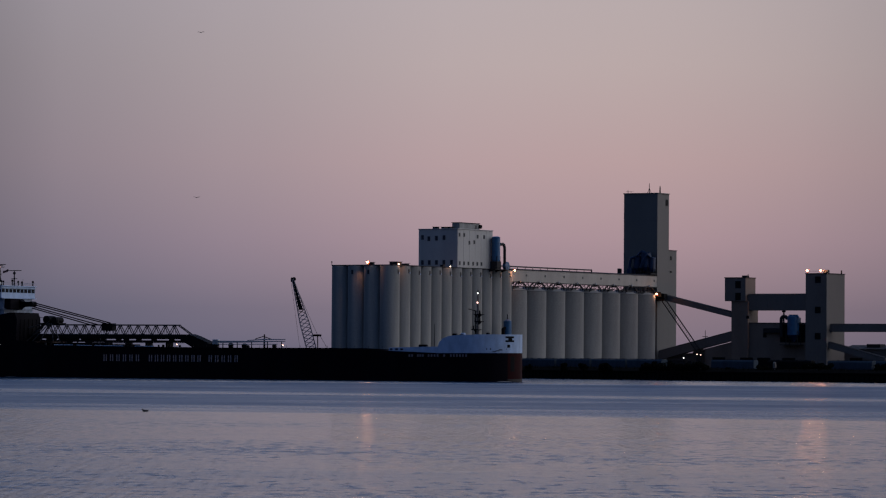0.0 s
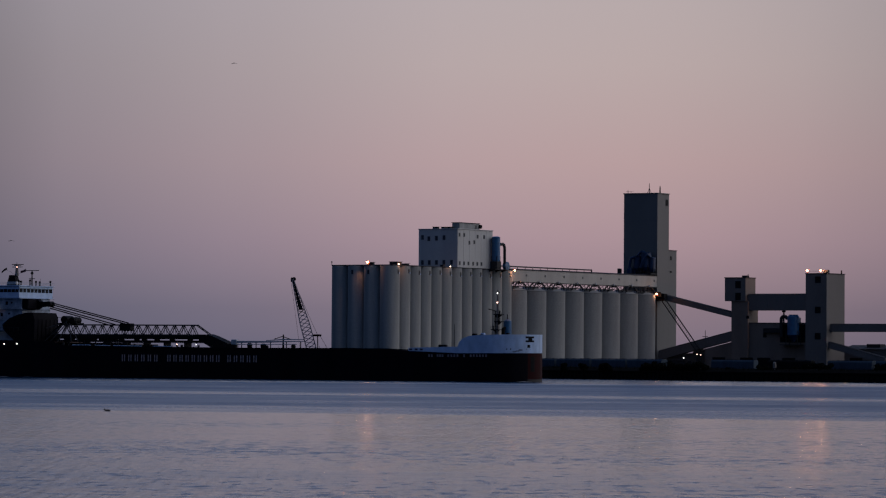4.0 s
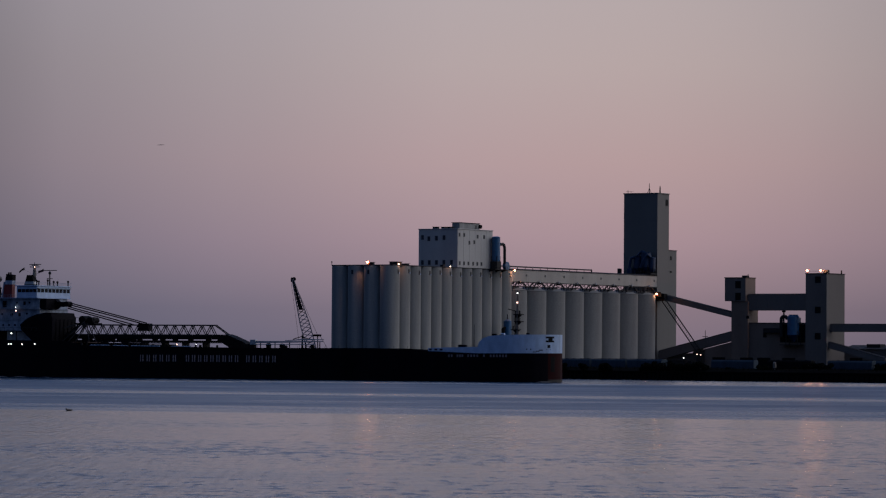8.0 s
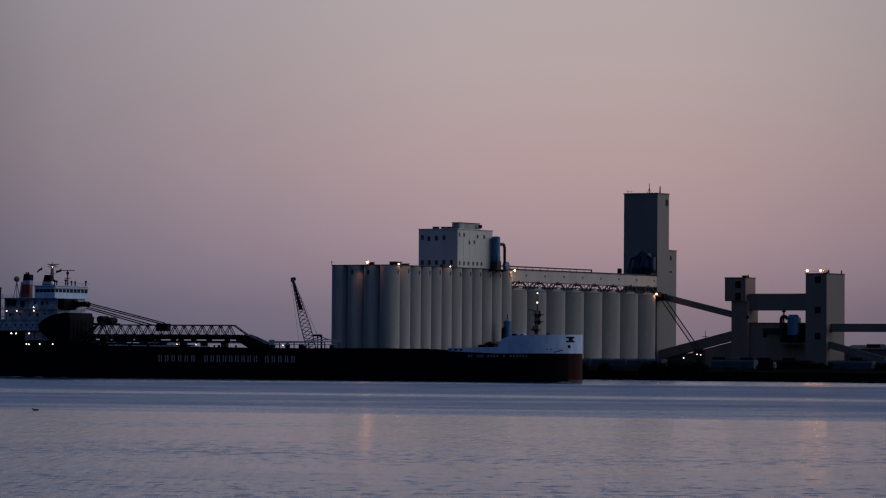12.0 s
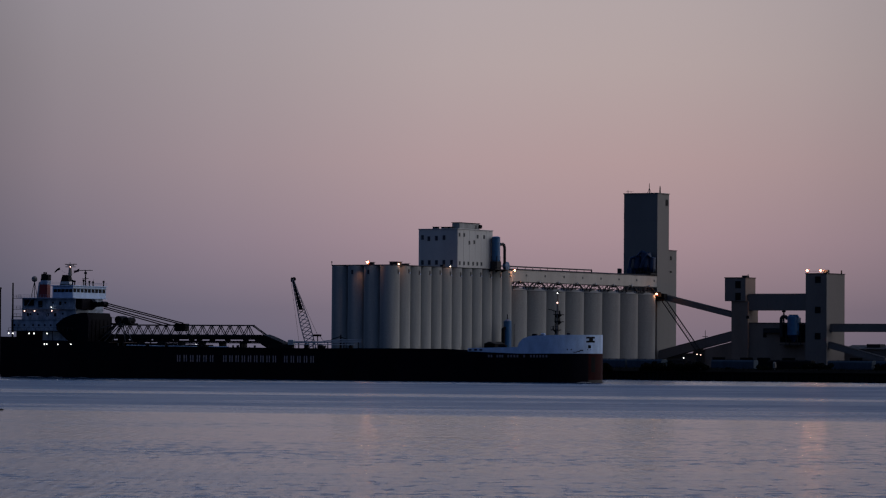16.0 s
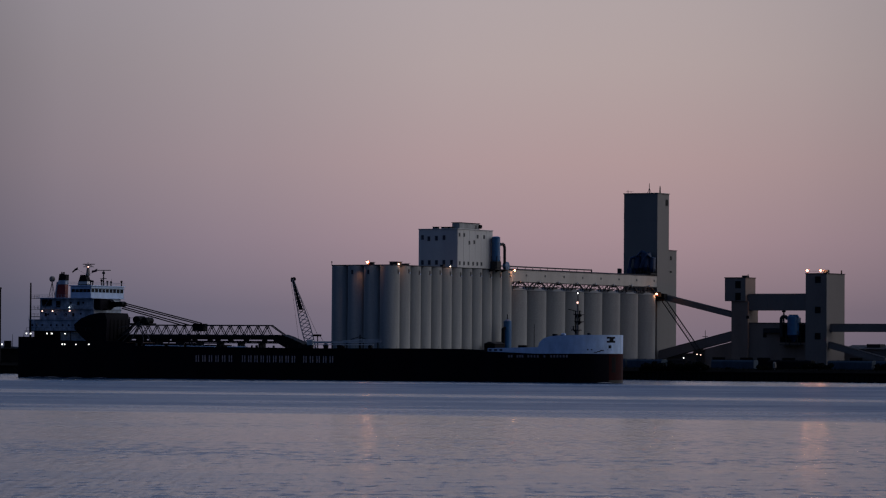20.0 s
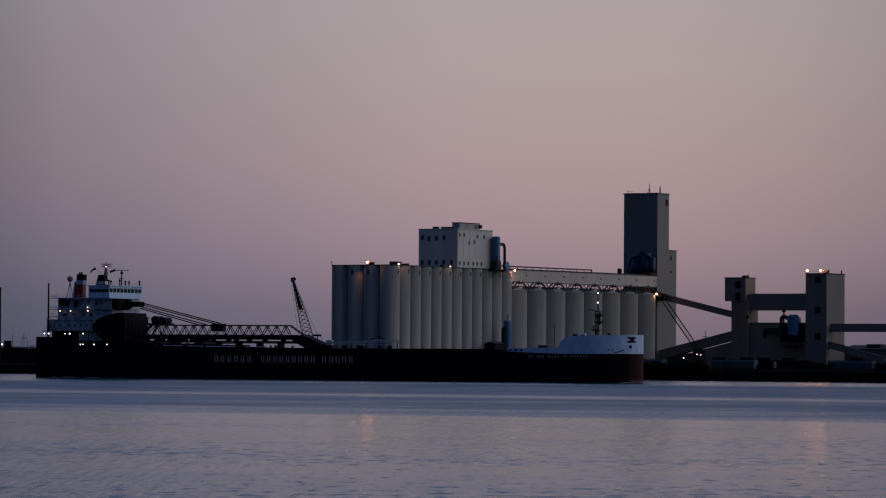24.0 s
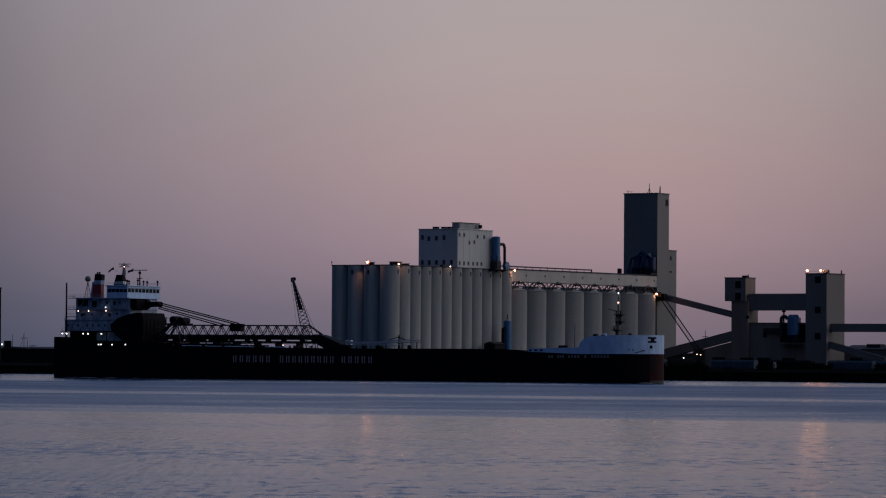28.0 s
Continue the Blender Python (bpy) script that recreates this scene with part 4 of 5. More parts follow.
for s0, s1, z0, z1 in ((219.9, 221.6, 14.35, 14.95), (220.5, 221.3, 13.65, 14.35), (219.9, 221.6, 13.05, 13.65), (220.3, 220.9, 11.2, 12.2)):
    part("house_mark", bow_patch(s0, s1, z0, z1), BLACK, ship, "black house mark on the white bow")
# three stepped dark patches draw the slanting bar of the hawse
for s0, s1, z0, z1 in ((216.6, 217.6, 9.75, 10.0), (217.5, 218.4, 10.0, 10.3), (218.3, 219.2, 10.3, 10.65)):
    part("rust_streak", bow_patch(s0, s1, z0, z1, 0.04), MARK, ship, "dark slanting hawse bar on the white bow")
for s0 in (214.5, 215.6, 219.6, 220.3):
    part("fairlead", boxed(s0, s0 + 0.6, -half(s0 + 0.6) - 0.15, -half(s0 + 0.6) + 0.3, 10.5, 11.0, bev=0.08), MARK, ship)
for s0 in (180.3, 182.3, 184.2):
    part("fairlead", boxed(s0, s0 + 1.1, -12.0, -11.85, 10.15, 10.75, bev=0.08), MARK, ship)

# anchor pocket in the red stem
part("anchor_pocket", bow_patch(221.0, 221.7, 3.4, 8.3), BLACK, ship, "dark anchor pocket in the bow")

# hatches along the main deck
bm = boxed(0, 3.6, -6.5, 6.5, 9.0, 10.1, bev=0.1)
hc = part("hatch_cover", bm, DECKRED, ship, "low brown steel hatch cover")
hc.matrix_basis = pose(50, 0, 0)
for k in range(1, 22):
    s = 50 + k * 6.2
    if not 101 < s < 140:
        again(hc, pose(s, 0, 0))
# gear amidships: hatch crane, vent trunks and pipes above the rail
mid = part("hatch_crane", boxed(109.6, 114.6, -10.6, -9.0, 9.0, 11.9, bev=0.12), BLACK, ship, "hatch crane with long pale beams stowed along the deck")
part("crane_cab", boxed(112.8, 115.0, -10.7, -9.2, 11.6, 13.4, bev=0.15), GALV, mid)
part("crane_beam", prism(B(), [(114.6, 12.2), (126.6, 12.4), (140.2, 12.75), (140.5, 13.0), (126.6, 12.95), (114.6, 12.95)], -10.6, -9.9), GALV, mid)
part("upper_beam", prism(B(), [(125.6, 13.0), (132.6, 13.3), (139.8, 13.35), (140.2, 13.6), (132.2, 13.7), (125.6, 13.2)], -9.6, -9.1), GALV, mid)
for s in (116.6, 122.1, 127.6, 133.6, 139.0):
    part("beam_stand", boxed(s, s + 0.25, -10.4, -10.1, 9.0, 12.7), BLACK, mid)
for s, r, z in ((119.8, 0.75, 11.5), (125.0, 0.8, 11.3), (126.2, 0.55, 11.0), (136.4, 0.6, 11.2)):
    part("winch_drum", tube(B(), (s, -10.9, z), (s, -9.7, z), r, n=12), BLACK, mid)
    part("winch_bed", boxed(s - r, s + r, -10.7, -9.8, 9.0, z - r * 0.5, bev=0.06), BLACK, mid)
part("side_pipe", tube(B(), (115, -11.2, 11.75), (138.1, -11.2, 11.9), 0.12, n=6), GALV, mid)
part("winch_post", tube(B(), (131.9, -9.0, 9.0), (131.9, -9.0, 15.2), 0.45, 0.22, n=8), BLACK, mid)
part("winch_arm", tube(B(), (131.9, -9.0, 14.6), (128.4, -9.0, 13.6), 0.14, n=6), BLACK, mid)
part("winch_arm", tube(B(), (131.9, -9.0, 14.4), (134.8, -9.0, 13.5), 0.14, n=6), BLACK, mid)

# --- after house
ahead = set(ship.children)
part("lower_house", boxed(16.5, 31.5, -8.6, 8.6, 12.3, 15.8, bev=0.05), HOUSEWHITE, ship, "white recessed lower deckhouse")
# solid black block stands for shade and machinery on the open deck here
part("winch_house", boxed(5.5, 16.5, -8.0, 8.0, 12.3, 15.8, bev=0.05), BLACK, ship, "black block for the shade and machinery under the boat deck")
part("boat_deck", boxed(3.8, 24.0, -11.7, 11.7, 15.8, 16.05, bev=0.04), BLACK, ship)
h1 = part("house_tier", boxed(4.6, 30.5, -10.0, 10.0, 16.05, 19.8, bev=0.05), HOUSEWHITE, ship, "white painted steel deckhouse tier")
part("tier_deck", boxed(4.4, 30.8, -10.3, 10.3, 19.8, 20.0), HOUSEWHITE, h1)
h2 = part("house_tier", boxed(8.6, 30.2, -9.4, 9.4, 20.0, 23.5, bev=0.05), HOUSEWHITE, ship)
part("tier_deck", boxed(8.2, 30.6, -10.6, 10.6, 23.5, 23.7), HOUSEWHITE, h2)
h3 = part("house_tier", boxed(8.6, 30.0, -9.4, 9.4, 23.7, 27.3, bev=0.05), HOUSEWHITE, ship)
part("tier_deck", boxed(8.2, 30.6, -11.4, 11.4, 27.3, 27.5), SHIPWHITE, h3)
part("vent_block", boxed(9.6, 13.4, -9.75, -9.4, 24.6, 26.8, bev=0.04), BLACK, h3)
part("vent_block", boxed(15.2, 16.8, -9.7, -9.4, 24.2, 26.4, bev=0.04), BLACK, h3)
ph = part("porthole", tube(B(), (0, -0.09, 0), (0, 0.05, 0), 0.36, n=12), WINDOW, ship)
ph.matrix_basis = pose(6.0, -10.02, 18.0)
for s in (7.8, 10.0, 13.5, 15.8, 18.2, 20.6, 23.0):
    again(ph, pose(s, -10.02, 18.0))
for s, z in ((12.0, 21.8), (15.0, 21.8), (18.6, 21.6), (25.0, 22.0), (21.0, 25.8), (26.0, 25.8)):
    again(ph, pose(s, -9.42, z))
sq = part("house_window", boxed(-0.45, 0.45, -0.06, 0.05, -0.6, 0.6), WINDOW, ship)
sq.matrix_basis = pose(19.0, -9.42, 21.5)
for s, z in ((24.0, 25.6), (22.0, 21.6), (11.0, 21.6)):
    again(sq, pose(s, -9.42, z))
# bridge
br1 = part("bridge", boxed(21.8, 30.0, -11.2, 11.4, 27.5, 31.5, bev=0.08), SHIPWHITE, ship, "white full-width navigation bridge")
part("bridge_roof", boxed(21.4, 30.4, -11.6, 11.8, 31.5, 31.8, bev=0.05), SHIPWHITE, br1)
part("bridge_eyebrow", boxed(29.95, 30.3, -11.4, 11.6, 30.75, 30.95), HOUSEWHITE, br1)
for k in range(9):
    y = -10.9 + k * 2.48
    part("bridge_window", boxed(29.98, 30.06, y, y + 2.0, 29.4, 30.65, bev=0.02), WINDOW, br1)
for k in range(5):
    s = 22.3 + k * 1.55
    part("bridge_window", boxed(s, s + 1.38, -11.26, -11.18, 29.4, 30.5, bev=0.02), WINDOW, br1)
for s0, s1, ya, yb in ((21.4, 30.4, -11.55, -11.5), (21.4, 30.4, 11.7, 11.75), (30.35, 30.4, -11.55, 11.75)):
    for z in (32.3, 32.8):
        part("roof_rail", boxed(s0, s1, ya, yb, z, z + 0.06), HOUSEWHITE, br1)
for y, h in ((-10.4, 1.4), (-9.0, 1.2), (-3.0, 1.7), (1.0, 1.3), (3.5, 1.2), (10.8, 1.5)):
    bm = tube(B(), (29.4, y, 31.8), (29.4, y, 31.8 + h), 0.22, n=8)
    ball(bm, (29.4, y, 31.9 + h), 0.42)
    part("search_lamp", bm, BLACK, br1)
for y, h in ((8.0, 2.6), (-8.0, 1.6)):
    part("whip_aerial", tube(B(), (27.0, y, 31.8), (27.0, y, 31.8 + h), 0.07, 0.03, n=5), STEEL, br1)
# funnel and mast casing
fun = part("funnel", prism(B(), [(9.9, 27.3), (13.6, 27.3), (13.7, 32.3), (10.7, 32.3)], -1.05, 1.05), FUNNELRED, ship, "red funnel with white and black bands")
part("uptake_pipe", tube(B(), (9.5, -0.8, 27.4), (10.4, -0.8, 33.2), 0.3, n=8), HOUSEWHITE, fun, "white pipe up the back of the funnel")
part("white_band", prism(B(), [(10.65, 32.3), (13.75, 32.3), (13.8, 33.7), (10.95, 33.7)], -1.1, 1.1), HOUSEWHITE, fun)
part("black_top", prism(B(), [(10.9, 33.7), (13.85, 33.7), (13.9, 35.7), (11.3, 36.0)], -1.1, 1.1), BLACK, fun)
for s in (11.7, 12.5):
    part("exhaust_pipe", tube(B(), (s, 0, 35.7), (s, 0, 36.6), 0.3, n=8), BLACK, fun)
cas = part("mast_casing", prism(B(), [(18.7, 31.8), (22.9, 31.8), (21.9, 35.6), (19.8, 35.6)], -1.2, 1.2), BLACK, ship, "dark tapered mast casing")
part("white_band", prism(B(), [(18.8, 32.3), (22.8, 32.3), (22.55, 33.3), (19.1, 33.3)], -1.25, 1.25), GALV, cas)
bm = tube(B(), (22.2, 0, 35.4), (22.2, 0, 38.7), 0.75, 0.4, n=10)
box(bm, 20.6, 24.2, -0.5, 0.5, 38.3, 38.55)
box(bm, 21.4, 23.4, -0.7, 0.7, 38.8, 39.1)
tube(bm, (22.2, 0, 38.5), (22.2, 0, 40.0), 0.1, n=6)
part("main_mast", bm, MASTGREY, cas)
part("scanner", boxed(20.2, 24.8, -0.25, 0.25, 39.2, 39.45, bev=0.05), STEEL, cas)
part("masthead_lamp", ball(B(), (22.7, -0.8, 38.4), 0.2), PINK, cas)
rm = part("radar_mast", tube(B(), (29.6, -2, 31.8), (29.6, -2, 37.0), 0.3, 0.16, n=8), STEEL, ship, "thin radar mast with long scanner bar")
part("scanner", boxed(26.6, 32.4, -2.2, -1.8, 37.0, 37.25, bev=0.05), STEEL, rm)
part("yard", boxed(28.6, 30.6, -2.4, -1.6, 34.2, 34.4), STEEL, rm)
part("radome", ball(B(), (29.6, -2, 36.2), 0.55), STEEL, rm)
dome = part("satellite_dome", ball(B(), (7.8, 0, 34.2), 1.05, 16, 10), MASTGREY, ship, "round satellite dome on a tripod")
for k in range(3):
    a = k * 2.094
    part("dome_leg", tube(B(), (7.8, 0, 33.3), (7.8 + 1.3 * math.cos(a), 1.3 * math.sin(a), 27.5), 0.12, n=6), STEEL, dome)
part("dome_deck", boxed(5.0, 9.5, -4, 4, 27.3, 27.5), HOUSEWHITE, ship)
# stern post with galleries back to the house
part("stern_post", tube(B(), (5.2, -10.0, 12.3), (5.2, -10.0, 32.7), 0.36, 0.26, n=10), BLACK, ship, "tall dark stern derrick post")
for z in (21.0, 23.6, 27.4):
    g = part("gallery_deck", boxed(5.2, 8.6, -10.4, -7.4, z - 0.15, z), STEEL, ship)
    for zz in (0.5, 1.0):
        part("gallery_rail", boxed(5.2, 8.6, -10.4, -10.34, z + zz, z + zz + 0.06), STEEL, g)
    for s in (5.3, 6.9, 8.4):
        part("gallery_stanchion", boxed(s, s + 0.07, -10.4, -10.33, z, z + 1.05), STEEL, g)
for s in steps(4.5, 30, 14):
    part("deck_stanchion", boxed(s, s + 0.08, -11.6, -11.52, 16.05, 17.1), STEEL, ship)
part("deck_rail", boxed(4.5, 30, -11.6, -11.53, 17.05, 17.13), STEEL, ship)
part("pillar", boxed(12, 12.2, -11.5, -11.3, 12.3, 15.8), BLACK, ship)
part("pillar", boxed(22, 22.2, -11.5, -11.3, 12.3, 15.8), BLACK, ship)
# rails along the tier decks, and ladders between them
for s0, s1, y, z in ((4.6, 30.6, -10.2, 20.0), (8.4, 30.4, -10.5, 23.7), (8.4, 21.6, -11.3, 27.5)):
    bm = B()
    for s in steps(s0, s1, 12):
        box(bm, s - 0.03, s + 0.03, y - 0.03, y + 0.03, z, z + 1.05)
    for zz in (0.5, 1.0):
        box(bm, s0, s1, y - 0.025, y + 0.025, z + zz, z + zz + 0.05)
    part("tier_rail", bm, HOUSEWHITE, ship, "thin white deck rail")
for s0, s1, y, z0, z1 in ((9.6, 6.8, -10.6, 16.1, 20.0), (20.2, 17.6, -10.0, 20.0, 23.7), (10.4, 13.0, -9.9, 23.7, 27.5)):
    bm = B()
    for o in (-0.35, 0.35):
        tube(bm, (s0, y + o, z0), (s1, y + o, z1), 0.06, n=5)
    for k in range(1, 12):
        q = k / 12
        box(bm, s0 + (s1 - s0) * q - 0.15, s0 + (s1 - s0) * q + 0.15, y - 0.35, y + 0.35, z0 + (z1 - z0) * q, z0 + (z1 - z0) * q + 0.05)
    part("ladder", bm, HOUSEWHITE, ship, "white steel deck ladder")
# ship's lamps
for s, z in ((4.6, 15.1), (6.3, 15.1), (12.9, 15.1), (14.8, 15.1), (20.1, 15.1), (19.3, 11.4), (20.3, 11.4), (24.7, 11.4), (29.9, 11.45)):
    part("deck_lamp", ball(B(), (s, -11.6 if z > 12 else -12.05, z), 0.23 if z > 12 else 0.2, 8, 6), COOL, ship, "bright white deck lamp")
for s, z in ((10.4, 22.9), (14.5, 22.9), (21.4, 23.0)):
    part("deck_lamp", ball(B(), (s, -10.8, z), 0.23, 8, 6), PINK, ship, "warm white deck lamp")
part("deck_lamp", ball(B(), (20.8, -10.0, 24.2), 0.22, 8, 6), COOL, ship)
# flags
for s0, z0, m_, d in ((18.1, 38.3, BLACK, -1), (23.7, 37.1, CLOTH, 1)):
    bm = prism(B(), [(s0, z0), (s0 + d * 1.1, z0 - 0.55 + (0.7 if d > 0 else 0)), (s0 + d * 2.2, z0 - (1.5 if d < 0 else -0.75)), (s0 + d * 2.1, z0 - (2.0 if d < 0 else 0.35)), (s0 + d * 1.0, z0 - (1.2 if d < 0 else 0.6)), (s0, z0 - 0.9)], -0.04, 0.04)
    fl = part("flag", bm, m_, ship, "small dark flag flying from the mast")
    part("halyard", tube(B(), (s0, 0, z0 - 0.9), (22.0, 0, 35.6), 0.03, n=4), STEEL, fl)
# black elevator casing and boom hoist before the house
el = part("elevator_casing", prism(B(), [(25.6, 14.6), (23.4, 16.6), (23.4, 18.4), (26.0, 20.4), (29.6, 21.7), (33.4, 22.4), (35.4, 22.3), (36.2, 20.0), (36.0, 12.3), (28.5, 12.3)], -10.9, 5.0), HULL, ship, "black rounded elevator casing before the house")
for y in (-8.6, -5.9, -3.2, -0.5, 2.2, 4.4):
    part("casing_rib", boxed(36.05, 36.3, y, y + 0.25, 12.5, 20.0), HULL, el)
for s0, z0, s1, z1 in ((36.4, 12.4, 44.5, 19.4), (38.8, 12.4, 44.6, 18.8), (41.8, 12.4, 45.0, 18.6), (47.2, 12.4, 45.4, 18.8), (50.0, 12.4, 46.0, 18.4), (37.0, 17.0, 41.5, 18.4)):
    part("hoist_strut", tube(B(), (s0, -4.6, z0), (s1, -3.0, z1), 0.17, n=6), BOOMGREY, ship, "grey boom pivot strut")
ho = part("boom_hoist", prism(B(), [(24.3, 27.2), (32.5, 27.2), (33.6, 26.2), (37.4, 26.2), (37.4, 24.6), (33.4, 24.4), (32.0, 23.4), (24.3, 23.4)], -3.4, -0.8), HULL, ship, "black boom hoist head")
part("hoist_housing", boxed(30.05, 32.6, -9.3, -1.0, 23.5, 27.2, bev=0.2), HULL, ho)
part("sheave", tube(B(), (37.2, -3.6, 25.4), (37.2, -0.6, 25.4), 0.95, n=16), BLACK, ho)
for s0, z0, s1, z1 in ((37.0, 26.0, 68.5, 18.9), (37.0, 25.35, 67.3, 18.6), (37.0, 24.6, 63.5, 18.3), (37.0, 24.0, 62.0, 17.9)):
    part("hoist_pendant", tube(B(), (s0, -2.0, z0), (s1, -2.0, z1), 0.2, n=8), BLACK, ship, "black boom hoist pendant")
# the whole after house stands half a metre nearer the stern
for o in ship.children:
    if o not in ahead:
        o.matrix_basis = pose(-0.5, 0, 0) @ o.matrix_basis
# discharge boom
boom = part("discharge_boom", boxed(34.0, 99.5, -2.0, 2.0, 13.4, 14.8, bev=0.06), BLACK, ship, "long black lattice unloading boom")
for y in (-0.7, 0.7):
    part("top_chord", boxed(39.5, 94.2, y - 0.2, y + 0.2, 18.0, 18.45), BOOMGREY, boom)
    part("bottom_chord", boxed(36.0, 97.0, y - 0.2, y + 0.2, 14.75, 15.1), BOOMGREY, boom)
    n = 15
    for k in range(n):
        s0, s1 = 40.5 + k * 3.565, 40.5 + (k + 1) * 3.565
        mid_ = (s0 + s1) / 2
        part("lattice_bar", tube(B(), (s0, y, 14.9), (mid_, y, 18.1), 0.17, n=6), BOOMGREY, boom)
        part("lattice_bar", tube(B(), (mid_, y, 18.1), (s1, y, 14.9), 0.17, n=6), BOOMGREY, boom)
        part("lattice_post", tube(B(), (mid_, y, 15.0), (mid_, y, 18.1), 0.07, n=5), BOOMGREY, boom)
    part("end_brace", tube(B(), (94.0, y, 18.2), (99.2, y, 14.9), 0.18, n=6), STEEL, boom)
    part("end_brace", tube(B(), (35.5, y, 14.9), (40.0, y, 18.2), 0.22, n=6), STEEL, boom)
    part("end_brace", tube(B(), (37.2, y, 14.9), (42.0, y, 20.5), 0.18, n=6), STEEL, boom)
for k in range(9):
    s = 42 + k * 6.3
    part("cross_tie", tube(B(), (s, -0.7, 18.2), (s, 0.7, 18.2), 0.12, n=6), STEEL, boom)
part("hoist_block", boxed(64.2, 68.4, -1.5, 1.5, 16.2, 18.8, bev=0.12), BLACK, boom)
part("drive_drum", tube(B(), (42.5, -2.5, 20.0), (42.5, 2.5, 20.0), 1.35, n=20), BLACK, boom)
part("drive_drum", tube(B(), (45.6, -2.5, 19.8), (45.6, 2.5, 19.8), 1.1, n=20), BLACK, boom)
part("drive_frame", boxed(39.6, 47.6, -2.6, 2.6, 18.45, 18.9), BLACK, boom)
for s in (39.8, 47.2):
    part("frame_post", boxed(s, s + 0.25, -2.6, -2.35, 18.9, 21.0), STEEL, boom)
part("frame_rail", boxed(39.8, 47.4, -2.6, -2.5, 20.6, 20.75), STEEL, boom)
part("boom_chute", prism(B(), [(95.0, 14.9), (99.5, 14.9), (106.8, 12.2), (107.5, 10.4), (101, 10.4), (96, 13.1)], -2.4, 2.4), BLACK, boom)
part("chute_hood", prism(B(), [(99.0, 15.2), (101.0, 14.6), (106.5, 12.4), (106.8, 12.0), (99.0, 14.4)], -2.6, 2.6), BLACK, boom)
part("belt_beam", boxed(36, 97.5, -1.8, 1.8, 12.3, 13.0, bev=0.05), BLACK, boom)
for s in (36, 42, 47, 51, 56, 59.5, 64, 70, 73, 78, 84, 91, 95.5):
    part("belt_hanger", boxed(s, s + (2.6 if s < 60 else 0.5), -1.6, 1.6, 12.85, 13.45), BLACK, boom)
for s in (50, 58, 66, 74, 82, 90):
    part("boom_rest", boxed(s, s + 0.6, -2.2, 2.2, 9.0, 12.4), BLACK, boom)
part("hatch_coaming", boxed(46, 80, -9.6, -8.0, 9.0, 10.4), BLACK, ship)
part("hatch_coaming", boxed(80, 106, -9.6, -8.0, 9.0, 10.3), BLACK, ship)
part("belt_cover", boxed(48, 66, -3.0, 3.0, 9.0, 12.0), BLACK, ship)
part("belt_cover", boxed(69, 77, -3.0, 3.0, 9.0, 11.6), BLACK, ship)
# white bars added to imitate the bright line of light along the deck edge
for s0, s1, z0, z1 in ((51, 58.5, 11.2, 11.2), (60, 66, 11.15, 11.0), (67.2, 78.4, 11.05, 10.95), (83, 90.5, 10.95, 10.9)):
    part("deck_pipe", tube(B(), (s0, -11.2, z0), (s1, -11.2, z1), 0.13, n=8), SHIPWHITE, ship, "pale bar painted as the bright line along the deck edge")
for s in (52, 60.5, 68, 76, 84, 90):
    part("pipe_stand", boxed(s, s + 0.2, -11.3, -11.1, 9.0, 11.0), BLACK, ship)
for k in range(26):
    s = 50 + k * 5.1
    if s < 178:
        part("rail_stanchion", boxed(s, s + 0.07, -11.8, -11.72, 10.6, 11.5), STEEL, ship)

# small fittings on deck under the boom
rng = random.Random(21)
for k in range(26):
    s, w, h = 47 + k * 2.1 + rng.uniform(-0.6, 0.6), rng.uniform(0.15, 0.8), rng.uniform(0.5, 1.9) * (1 if k < 14 else 0.5)
    part("deck_fitting", boxed(s, s + w, -10.6 + rng.uniform(0, 0.6), -9.7, 9.0, 10.6 + h, bev=0.05), BLACK if k % 5 else STEEL, ship)
for z, y, s0, s1 in ((11.95, -8.2, 47, 78), (12.15, -7.6, 62, 101)):
    part("deck_pipe", tube(B(), (s0, y, z), (s1, y, z), 0.09, n=6), BLACK, ship)
# foremast and gear on the forecastle
fm = part("foremast", tube(B(), (206.95, 0, 14.3), (206.95, 0, 30.2), 0.62, 0.28, n=12), MASTGREY, ship, "grey tubular foremast with dark platforms")
for z, x0, x1 in ((17.0, -1.9, 0.7), (19.7, -0.7, 1.6), (22.0, -1.0, 1.7)):
    bm = boxed(206.95 + x0, 206.95 + x1, -1.4, 1.4, z, z + 0.28)
    prism(bm, [(206.95 + x0 * 0.8, z), (206.95 + x1 * 0.8, z), (207.25, z - 1.0), (206.65, z - 1.0)], -0.4, 0.4)
    part("mast_platform", bm, BLACK, fm)
    rail = B()
    for a in (x0, x1 - 0.1):
        box(rail, 206.95 + a, 206.95 + a + 0.06, -1.4, -1.3, z + 0.28, z + 1.3)
    box(rail, 206.95 + x0, 206.95 + x1, -1.4, -1.34, z + 1.25, z + 1.3)
    part("platform_rail", rail, BLACK, fm)
    lx = 206.95 + (x1 - 0.7 if x1 > -x0 else x0 + 0.7)
    lan = tube(B(), (lx, -0.9, z + 0.28), (lx, -0.9, z + 1.2), 0.3, 0.2, n=8)
    ball(lan, (lx, -0.9, z + 1.3), 0.24)
    part("mast_lantern", lan, BLACK, fm)
part("mast_yard", tube(B(), (203.65, -0.4, 24.0), (206.75, 0.0, 23.2), 0.12, n=6), BLACK, fm)
part("mast_ladder", boxed(205.95, 206.20, -0.2, 0.2, 15, 23.5), BLACK, fm)
part("mast_cap", boxed(206.45, 207.45, -0.5, 0.5, 29.3, 29.6), BLACK, fm)
part("mast_lamp", ball(B(), (207.15, -0.8, 29.2), 0.22, 8, 6), COOL, fm)
